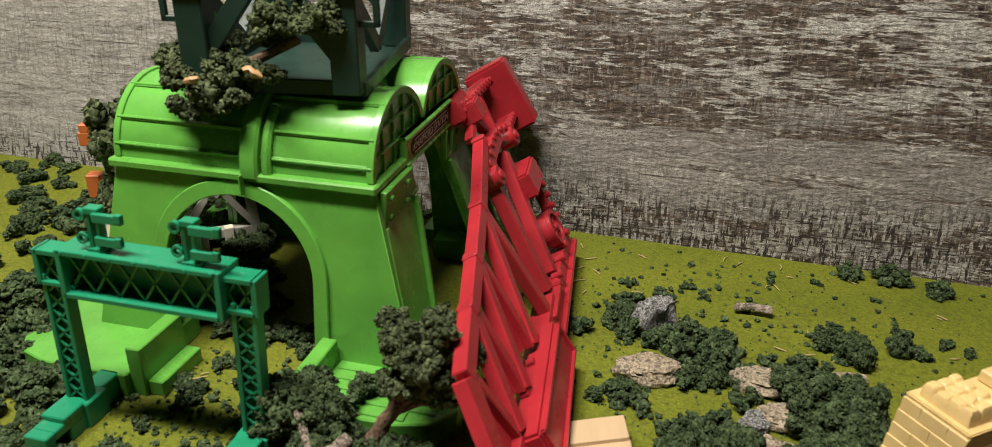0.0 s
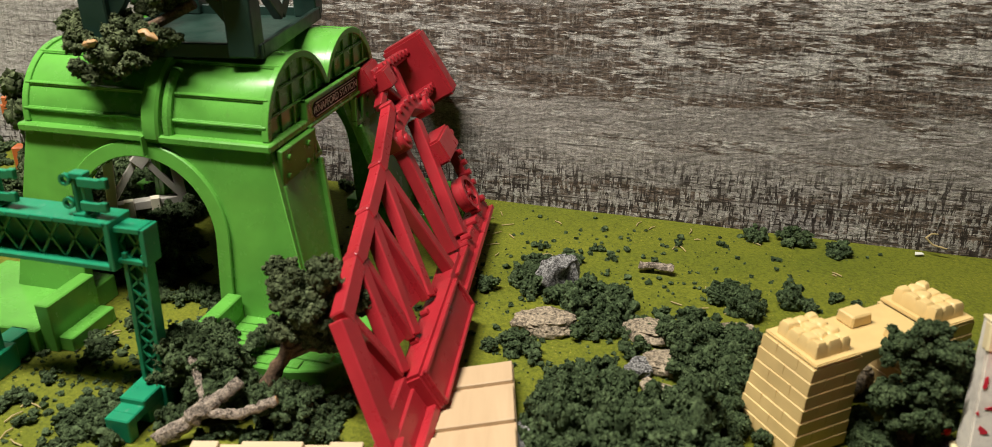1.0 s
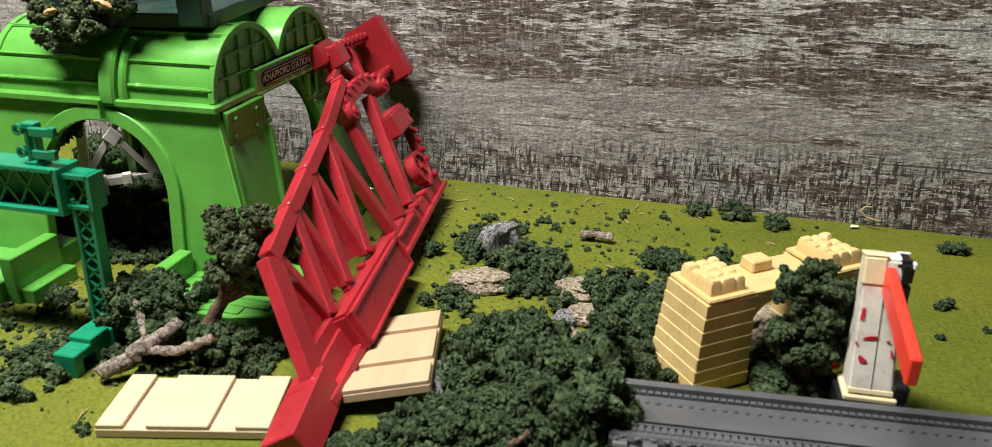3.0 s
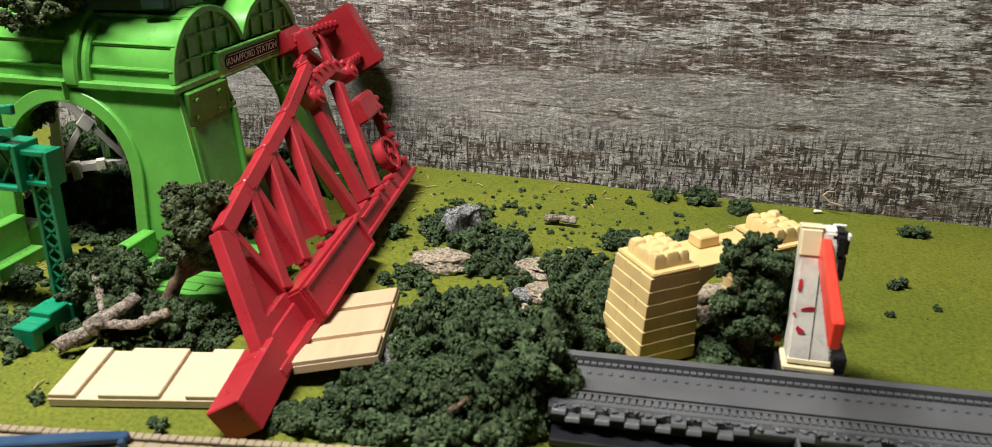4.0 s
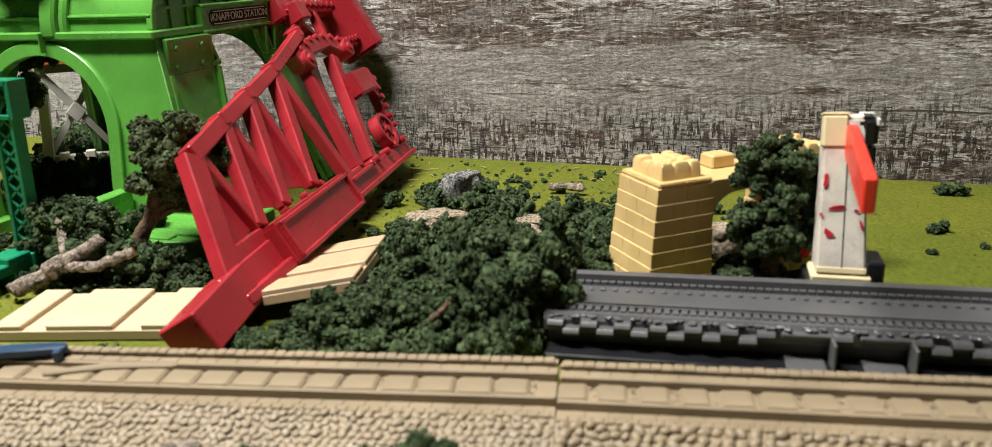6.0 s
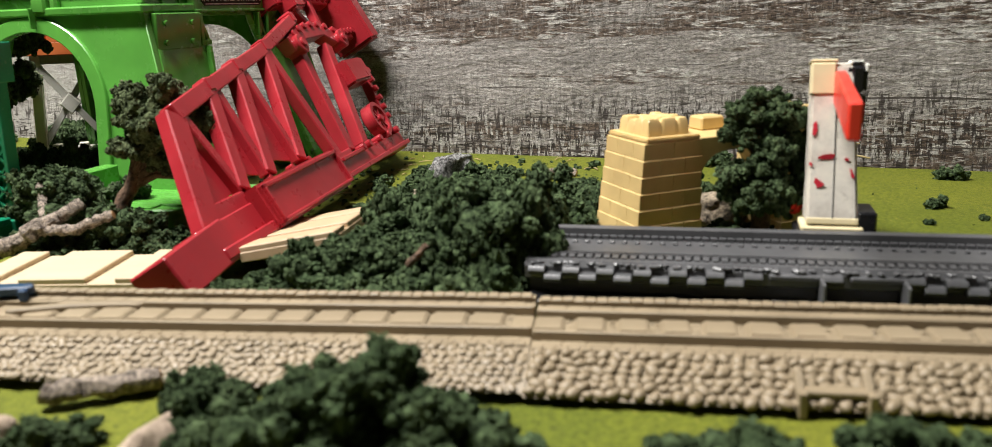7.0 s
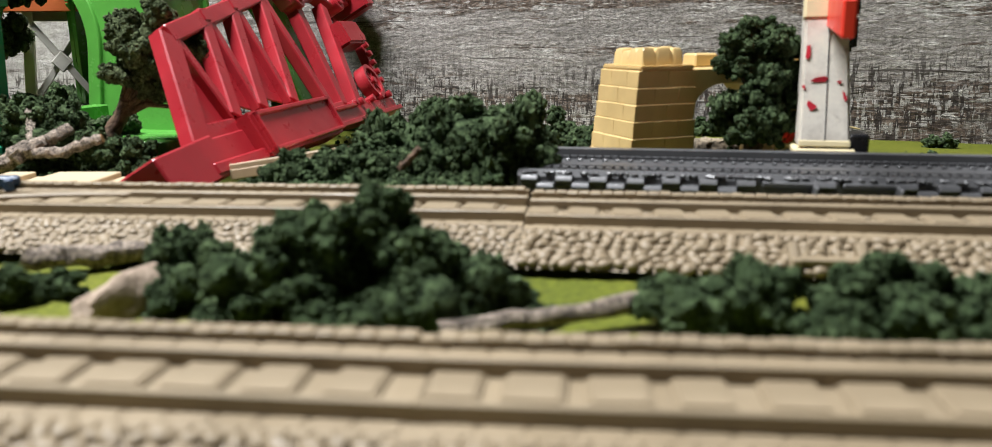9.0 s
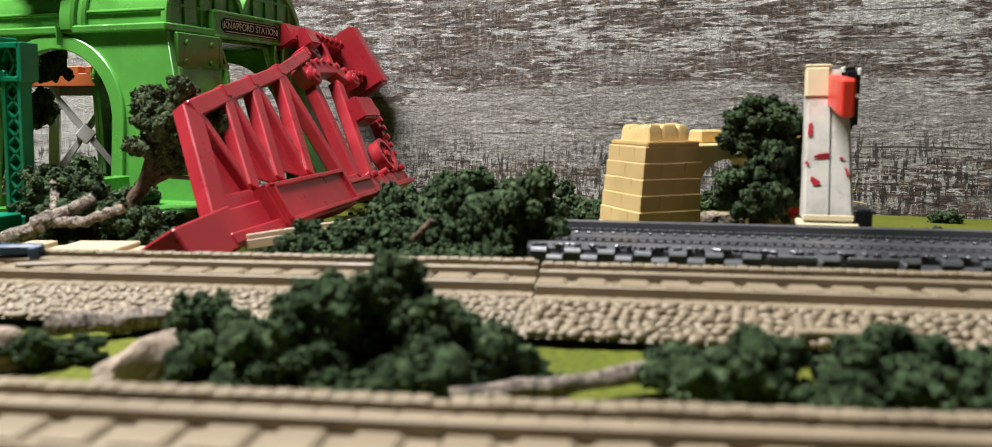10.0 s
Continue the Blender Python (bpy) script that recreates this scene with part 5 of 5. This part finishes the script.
COARSE = [foliage_mesh("coarse_clump", 500 + k, 0.020, FOAM, 1500, 5, 0.85, (0.34, 0.56), 4) for k in range(4)]
FRNG = random.Random(77)


def bush(x, y, size, z=None, meshes=None, label="", squash=1.0, group=""):
    meshes = meshes or (SMALL if size < 0.014 else MEDIUM if size < 0.028 else LARGE)
    nominal = {id(SMALL): 0.010, id(MEDIUM): 0.020, id(LARGE): 0.032, id(OLIVE): 0.022, id(COARSE): 0.020}[id(meshes)]
    ob = new("bush", meshes[FRNG.randrange(len(meshes))])
    k = size / nominal
    h = ground_height(x, y) if z is None else z
    ob.matrix_basis = pose(x, y, h + 0.1 * size, 0, 0, FRNG.uniform(0, 360)) @ Matrix.Diagonal((k, k * FRNG.uniform(0.85, 1.15), k * squash, 1))
    return tagged(ob, label or "dark green foam foliage clump lying on the green ground", "bush", group)


for x, y, z, s in ((-0.374, 0.552, 0.116, 0.019), (-0.384, 0.545, 0.108, 0.016)):
    bush(x, y, s, z, OLIVE, "dark olive foam clump hanging beside the trestle deck", 1.2)
# long bank of foliage from the ramp to the grey track
for x, y, s, q in ((-0.020, 0.307, 0.014, 0.9), (0.004, 0.312, 0.020, 0.9), (0.028, 0.318, 0.024, 0.9), (0.060, 0.318, 0.026, 0.95), (0.092, 0.322, 0.026, 1.0), (0.112, 0.328, 0.023, 1.2), (0.116, 0.345, 0.025, 1.4), (0.108, 0.365, 0.032, 1.45), (0.080, 0.355, 0.034, 1.1), (0.048, 0.352, 0.030, 1.0), (0.040, 0.386, 0.026, 1.2), (0.052, 0.400, 0.028, 1.5), (0.078, 0.402, 0.032, 1.5), (0.100, 0.400, 0.030, 1.5), (0.120, 0.385, 0.022, 1.4), (0.040, 0.428, 0.022, 1.2), (0.066, 0.435, 0.026, 1.3), (0.030, 0.462, 0.014, 1.0), (0.060, 0.470, 0.018, 0.9)):
    bush(x, y, s, squash=q, label="thick dark green foam foliage bank beside the track")
for x, y, s, q in ((0.128, 0.515, 0.030, 0.9), (0.142, 0.480, 0.030, 1.1), (0.136, 0.448, 0.028, 1.0), (0.128, 0.420, 0.022, 1.0), (0.150, 0.430, 0.018, 0.9), (0.165, 0.485, 0.018, 0.9), (0.120, 0.545, 0.020, 0.9), (0.075, 0.510, 0.012, 0.9), (0.148, 0.598, 0.017, 1.1), (0.140, 0.612, 0.014, 1.0), (0.160, 0.590, 0.016, 1.2), (0.201, 0.615, 0.017, 1.0)):
    bush(x, y, s, squash=q, label="dark green foam bush on the ground by the stones")
for x, y, s, q in ((-0.012, 0.622, 0.016, 1.0), (-0.016, 0.598, 0.018, 0.9), (-0.006, 0.578, 0.020, 0.9), (0.022, 0.566, 0.024, 1.0), (0.050, 0.560, 0.025, 1.1), (0.040, 0.530, 0.018, 0.8), (0.062, 0.535, 0.014, 0.9), (0.010, 0.622, 0.009, 1.0), (0.012, 0.640, 0.010, 1.0), (-0.050, 0.578, 0.011, 1.0), (0.080, 0.545, 0.012, 0.8), (-0.014, 0.492, 0.015, 0.9), (0.004, 0.488, 0.012, 0.7), (0.098, 0.560, 0.011, 0.9)):
    bush(x, y, s, squash=q, label="dark green foam bush round the grey stone")
for x, y, s in ((0.208, 0.735, 0.016), (0.170, 0.738, 0.011), (0.172, 0.728, 0.008), (0.246, 0.728, 0.012), (0.240, 0.715, 0.008), (0.230, 0.632, 0.007), (0.245, 0.625, 0.006), (0.395, 0.705, 0.011), (0.364, 0.591, 0.008), (0.385, 0.560, 0.004), (0.35, 0.540, 0.004), (-0.02, 0.66, 0.006), (0.045, 0.655, 0.005), (0.03, 0.67, 0.006), (0.10, 0.70, 0.005), (0.14, 0.71, 0.005)):
    bush(x, y, s, label="small dark green foam tuft on the open ground")
# behind the grey track, by the crossing post
for x, y, s, q in ((0.232, 0.440, 0.022, 0.8), (0.248, 0.438, 0.022, 0.9), (0.222, 0.455, 0.018, 0.8), (0.258, 0.452, 0.016, 0.8), (0.236, 0.505, 0.020, 0.9)):
    bush(x, y, s, squash=q, label="dark green foam bush between bridge and crossing post")
# front strip between the two tan tracks
for x, y, s, q in ((0.062, 0.182, 0.014, 1.1), (0.066, 0.172, 0.014, 0.8), (0.060, 0.192, 0.014, 1.3), (0.104, 0.178, 0.022, 1.1), (0.100, 0.188, 0.020, 1.2), (0.128, 0.184, 0.024, 1.2), (0.150, 0.184, 0.021, 1.1), (0.146, 0.180, 0.018, 0.9), (0.162, 0.182, 0.018, 0.8), (0.176, 0.186, 0.014, 0.7), (0.118, 0.164, 0.016, 0.8), (0.142, 0.168, 0.014, 0.8), (0.090, 0.164, 0.013, 0.8), (0.226, 0.194, 0.016, 0.8), (0.240, 0.190, 0.019, 0.95), (0.276, 0.196, 0.021, 0.95), (0.292, 0.202, 0.018, 1.0), (0.315, 0.212, 0.020, 1.0), (0.340, 0.220, 0.020, 1.0), (0.262, 0.184, 0.016, 0.9), (0.010, 0.160, 0.014, 0.7), (0.022, 0.170, 0.012, 0.7), (-0.004, 0.152, 0.014, 0.8), (-0.03, 0.150, 0.014, 0.8)):
    bush(x, y, s * 0.88, squash=q * 1.05, meshes=COARSE, label="dark green foam bush in the strip between tracks")
for x, y, z, s in ((0.127, 0.187, 0.017, 0.017), (0.134, 0.190, 0.022, 0.013), (0.104, 0.186, 0.014, 0.014), (0.156, 0.186, 0.010, 0.014), (0.280, 0.198, 0.007, 0.014), (0.243, 0.194, 0.005, 0.013), (0.062, 0.190, 0.010, 0.012), (0.108, 0.360, 0.026, 0.021), (0.086, 0.350, 0.018, 0.019), (0.060, 0.362, 0.013, 0.017), (0.080, 0.384, 0.021, 0.018), (0.116, 0.352, 0.025, 0.015), (0.062, 0.332, 0.014, 0.016), (0.111, 0.340, 0.024, 0.017), (0.040, 0.334, 0.013, 0.016), (0.096, 0.330, 0.017, 0.015), (0.074, 0.326, 0.013, 0.014), (0.024, 0.322, 0.011, 0.014), (0.050, 0.320, 0.012, 0.013), (-0.205, 0.395, 0.020, 0.020), (-0.184, 0.394, 0.018, 0.020), (-0.198, 0.416, 0.022, 0.017), (-0.160, 0.376, 0.012, 0.017), (-0.137, 0.370, 0.010, 0.016), (-0.120, 0.374, 0.008, 0.016), (-0.197, 0.382, 0.031, 0.019), (-0.174, 0.380, 0.028, 0.018), (-0.201, 0.398, 0.030, 0.017), (-0.186, 0.376, 0.016, 0.018), (-0.206, 0.376, 0.016, 0.017)):
    bush(x, y, s, z, label="dark green foam clump heaped on another bush", meshes=COARSE)
# round the gantry, branch and station feet
for x, y, s, q in ((-0.150, 0.385, 0.018, 0.9), (-0.132, 0.378, 0.016, 0.8), (-0.115, 0.378, 0.016, 0.9), (-0.100, 0.385, 0.016, 0.8), (-0.172, 0.386, 0.020, 1.0), (-0.190, 0.398, 0.018, 1.1), (-0.208, 0.420, 0.018, 1.0), (-0.195, 0.375, 0.014, 0.9), (-0.293, 0.452, 0.009, 0.9), (-0.238, 0.352, 0.014, 0.8), (-0.250, 0.345, 0.012, 0.8), (-0.172, 0.346, 0.008, 0.7), (-0.300, 0.418, 0.013, 0.9), (-0.295, 0.405, 0.009, 0.9), (-0.250, 0.330, 0.010, 0.8), (-0.170, 0.285, 0.006, 0.9), (-0.082, 0.283, 0.007, 0.9), (-0.315, 0.345, 0.010, 0.7), (-0.290, 0.335, 0.008, 0.7), (-0.257, 0.354, 0.013, 0.9), (-0.250, 0.334, 0.015, 0.9), (-0.228, 0.328, 0.013, 1.0), (-0.240, 0.353, 0.012, 1.0), (-0.257, 0.316, 0.009, 0.9), (-0.238, 0.302, 0.012, 0.9), (-0.262, 0.432, 0.012, 0.9), (-0.202, 0.410, 0.024, 1.2), (-0.194, 0.424, 0.020, 1.2), (-0.190, 0.400, 0.021, 1.2), (-0.185, 0.392, 0.022, 1.2), (-0.192, 0.384, 0.016, 1.3), (-0.196, 0.360, 0.014, 1.0), (-0.168, 0.388, 0.018, 1.2), (-0.160, 0.352, 0.009, 0.8), (-0.143, 0.354, 0.009, 0.9), (-0.122, 0.360, 0.010, 0.8), (-0.126, 0.380, 0.020, 1.1), (-0.104, 0.372, 0.016, 1.0), (-0.309, 0.376, 0.008, 0.9), (-0.307, 0.350, 0.009, 0.9)):
    bush(x, y, s, squash=q, label="dark green foam bush by the station feet")
bush(-0.172, 0.425, 0.015, 0.021, label="dark green foam tuft on the green platform")
for x, y, s, q in ((-0.40, 0.375, 0.026, 0.9), (-0.425, 0.40, 0.028, 0.9), (-0.39, 0.415, 0.018, 0.9), (-0.44, 0.36, 0.026, 0.9), (-0.46, 0.43, 0.030, 0.9), (-0.50, 0.47, 0.030, 0.9), (-0.375, 0.345, 0.018, 0.7), (-0.345, 0.335, 0.014, 0.7), (-0.42, 0.33, 0.022, 0.8), (-0.48, 0.39, 0.030, 0.9), (-0.53, 0.44, 0.028, 0.8), (-0.56, 0.62, 0.024, 0.9), (-0.60, 0.60, 0.020, 0.9), (-0.62, 0.64, 0.018, 0.9), (-0.66, 0.66, 0.018, 0.8), (-0.69, 0.70, 0.016, 0.9), (-0.70, 0.745, 0.014, 0.8), (-0.64, 0.70, 0.014, 0.8), (-0.58, 0.67, 0.018, 0.9), (-0.67, 0.735, 0.012, 0.8), (-0.73, 0.72, 0.014, 0.8), (-0.61, 0.73, 0.013, 0.8), (-0.55, 0.56, 0.020, 0.9), (-0.59, 0.53, 0.022, 0.8), (-0.64, 0.58, 0.020, 0.8)):
    bush(x, y, s, squash=q, meshes=MEDIUM if s > 0.016 else None, label="dark green foam bush on the ground beside the gantry")
for x, y, s, q in ((-0.385, 0.545, 0.026, 1.4), (-0.340, 0.548, 0.025, 1.4), (-0.46, 0.625, 0.030, 0.9), (-0.415, 0.630, 0.030, 0.8), (-0.37, 0.61, 0.026, 0.8), (-0.33, 0.57, 0.020, 0.8), (-0.30, 0.53, 0.020, 0.8), (-0.35, 0.52, 0.022, 0.8), (-0.44, 0.68, 0.030, 1.2), (-0.47, 0.70, 0.030, 1.3), (-0.40, 0.70, 0.026, 0.9)):
    bush(x, y, s, squash=q, meshes=LARGE if s > 0.024 else MEDIUM, label="dark foam bush in the shade of the station arch")
for x, y, s in ((-0.20, 0.73, 0.014), (-0.17, 0.70, 0.010), (-0.24, 0.735, 0.012)):
    bush(x, y, s, label="dark foam tuft by the backdrop")
bush(-0.428, 0.545, 0.042, 0.105, OLIVE, "olive foam clump piled beside the station roof", 1.3)
bush(-0.42, 0.55, 0.034, 0.06, OLIVE, "olive foam clump piled beside the station wall", 1.2)
# four dark bushes added to deepen the shade on the arch floor
for x, y, s, q in ((-0.315, 0.496, 0.016, 0.8), (-0.262, 0.500, 0.016, 0.9), (-0.286, 0.490, 0.011, 0.8), (-0.244, 0.484, 0.010, 0.9)):
    bush(x, y, s, squash=q, label="dark foam bush in the shade of the station arch")


def tree(name, base, top, crown, label, mats=(BARK2, FOAM2), meshes=None, trunk=(0.006, 0.004)):
    t = thing(name, pose(*base), label, "tree")
    d = Vector(top) - Vector(base)
    rng = random.Random(int(1000 * abs(base[0])))
    part("trunk", tube([d * f + Vector((rng.uniform(-0.001, 0.001), 0, 0)) for f in np.linspace(0, 1, 8)], [trunk[0] + (trunk[1] - trunk[0]) * f for f in np.linspace(0, 1, 8)], 12, 0.1, rng), mats[0], t)
    for k, (x, y, z, s) in enumerate(crown):
        a = Vector((x, y, z)) - Vector(base)
        part("limb", tube([d * 0.75, d * 0.6 + a * 0.4, a], [trunk[1] * 0.8, trunk[1] * 0.5, 0.001], 7, 0.1, rng), mats[0], t)
        src = (meshes or OLIVE)
        me = src[k % len(src)]
        ob = new("crown", me)
        ob.parent = t
        kk = s / (0.022 if src is OLIVE else 0.020)
        ob.matrix_basis = pose(*a, rng.uniform(-20, 20), rng.uniform(-20, 20), rng.uniform(0, 360)) @ Matrix.Diagonal((kk, kk, kk, 1))
    return t


tree("model_tree", (-0.151, 0.386, 0.012), (-0.132, 0.392, 0.046), [(x + 0.004, y, z - 0.004, r * 1.08) for x, y, z, r in ((-0.122, 0.402, 0.062, 0.018), (-0.110, 0.404, 0.078, 0.018), (-0.130, 0.402, 0.086, 0.017), (-0.106, 0.408, 0.062, 0.016), (-0.138, 0.398, 0.072, 0.016), (-0.116, 0.400, 0.050, 0.013), (-0.112, 0.404, 0.090, 0.015), (-0.124, 0.396, 0.076, 0.018), (-0.138, 0.400, 0.084, 0.013), (-0.104, 0.400, 0.046, 0.015), (-0.112, 0.396, 0.058, 0.017), (-0.098, 0.404, 0.072, 0.015), (-0.128, 0.394, 0.060, 0.014))], "model tree with brown trunk and olive foam crown")
tree("model_tree", (0.244, 0.440, 0.0), (0.246, 0.440, 0.05), [(0.236, 0.438, 0.028, 0.016), (0.256, 0.440, 0.030, 0.017), (0.240, 0.438, 0.045, 0.016), (0.256, 0.440, 0.052, 0.017), (0.240, 0.440, 0.062, 0.017), (0.256, 0.440, 0.072, 0.016), (0.238, 0.440, 0.076, 0.014), (0.246, 0.442, 0.085, 0.010), (0.232, 0.438, 0.066, 0.011), (0.262, 0.440, 0.062, 0.012), (0.248, 0.432, 0.058, 0.015), (0.248, 0.432, 0.038, 0.015)], "dark green foam model tree between bridge and post", (BARK2, FOAM), MEDIUM)


def fallen_branch():
    t = thing("fallen_branch", pose(0, 0, 0), "olive foam branch with orange cut ends lying on the station roof", "branch")
    rng = random.Random(4)
    part("wood", tube([(-0.315, 0.492, 0.214), (-0.29, 0.486, 0.216), (-0.262, 0.488, 0.221), (-0.232, 0.496, 0.236)], [0.003, 0.0032, 0.0034, 0.003], 10, 0.12, rng), BARK2, t)
    for p, q in (((-0.294, 0.460, 0.213), (0.009, -0.002, 0.003)), ((-0.254, 0.466, 0.222), (0.009, 0.0, -0.003))):
        part("cut_end", tube([Vector(p) + Vector(q) * f + Vector((0, 0, rng.uniform(-0.001, 0.001))) for f in (-0.3, 0, 0.3, 0.6, 0.9, 1.2)], [0.0010, 0.0027, 0.0021, 0.0028, 0.0020, 0.0008], 9, 0.34, rng), CUT, t, "orange cut wood")
    for k, (x, y, z, s) in enumerate(((-0.308, 0.482, 0.204, 0.019), (-0.294, 0.476, 0.199, 0.022), (-0.274, 0.478, 0.202, 0.020), (-0.302, 0.486, 0.216, 0.019), (-0.280, 0.486, 0.214, 0.019), (-0.296, 0.470, 0.190, 0.016), (-0.258, 0.482, 0.212, 0.016), (-0.246, 0.492, 0.246, 0.019), (-0.224, 0.492, 0.248, 0.021), (-0.206, 0.495, 0.244, 0.013), (-0.250, 0.494, 0.236, 0.014), (-0.300, 0.535, 0.222, 0.012))):
        ob = new("foliage", OLIVE[k % 3])
        ob.parent = t
        kk = s / 0.022
        ob.matrix_basis = pose(x, y, z - 0.004, 0, 0, 50 * k) @ Matrix.Diagonal((kk, kk, kk * 0.9, 1))


fallen_branch()


# ---- crumbs and straws strewn on the ground ----
def strew():
    rng = random.Random(31)
    b = bmesh.new()
    ico = bmesh.new()
    bmesh.ops.create_icosphere(ico, subdivisions=1, radius=1)
    iv, fi = [v.co.copy() for v in ico.verts], [[v.index for v in f.verts] for f in ico.faces]
    ico.free()
    for k in range(1900):
        if k < 950:
            x, y = rng.gauss(0.03, 0.11), rng.gauss(0.58, 0.08)
        elif k < 1300:
            x, y = rng.uniform(-0.75, 0.45), rng.uniform(0.14, 0.74)
        else:
            x, y = rng.gauss(-0.28, 0.06), rng.gauss(0.39, 0.045)
        if not 0.13 < y < 0.745 or (0.3 < y < 0.40 and x > 0.13) or (x > 0.30 and rng.random() < 0.6):
            continue
        s = min(0.0045, 0.0006 + rng.expovariate(1 / 0.0009))
        z = ground_height(x, y)
        for _ in range(1 + int(s > 0.0015) * 2):
            vs = [b.verts.new(Vector((x, y, z + s * 0.3)) + Vector((rng.uniform(-s, s), rng.uniform(-s, s), rng.uniform(0, s * 0.5))) * 0.5 + q * s * 0.62 * rng.uniform(0.7, 1.25)) for q in iv]
            for f in fi:
                b.faces.new([vs[i] for i in f])
    tagged(solid("foliage_crumbs", b, FOAM, Matrix(), "tiny dark green foam crumbs strewn over the ground", "crumbs", kind="stuff"))
    b = bmesh.new()
    for k in range(70):
        x, y = (rng.gauss(0.05, 0.12), rng.uniform(0.50, 0.74)) if k < 48 else (rng.uniform(-0.35, -0.1), rng.uniform(0.3, 0.45))
        a, ln = rng.uniform(0, math.pi), rng.uniform(0.004, 0.013)
        z = ground_height(x, y) + 0.001
        d = Vector((math.cos(a), math.sin(a), 0)) * ln / 2
        mid = Vector((x, y, z + 0.0006)) + Vector((-d.y, d.x, 0)) * rng.uniform(-0.3, 0.3)
        join(b, tube([Vector((x, y, z)) - d, mid, Vector((x, y, z)) + d], [0.0005, 0.0006, 0.0004], 5))
    tagged(solid("straw_bits", b, STRAW, Matrix(), "pale straw fibres scattered on the green ground", "straw", kind="stuff"))


strew()


# ---- small odds and ends ----
stick("twig", [(0.086, 0.312, 0.024), (0.091, 0.311, 0.028), (0.096, 0.312, 0.034)], [0.0016, 0.0018, 0.0013], BARK2, "short red-brown twig caught in the foliage bank", False)
stick("straw", [(0.338, 0.741, 0.001), (0.326, 0.742, 0.003), (0.319, 0.743, 0.009), (0.323, 0.744, 0.013), (0.329, 0.745, 0.013)], [0.0008, 0.0009, 0.0008, 0.0008, 0.0006], STRAW, "pale bent straw leaning on the backdrop foot", False)
solid("plastic_bit", block(0.007, 0.005, 0.009, 0.0018, (0.7, 0.8), 2), ARMRED, pose(0.261, 0.430, 0.026, 20, 15, 30), "small red plastic bit caught in the tree foliage", "plastic bit")
solid("paper_chip", slab([(0, 0), (0.009, 0.001), (0.008, 0.004), (0.002, 0.005)], 0, 0.0012, 0.0002, "z"), WHITE, pose(0.312, 0.738, -0.0075, 6, 0, 10), "small white chip lying by the backdrop", "chip")
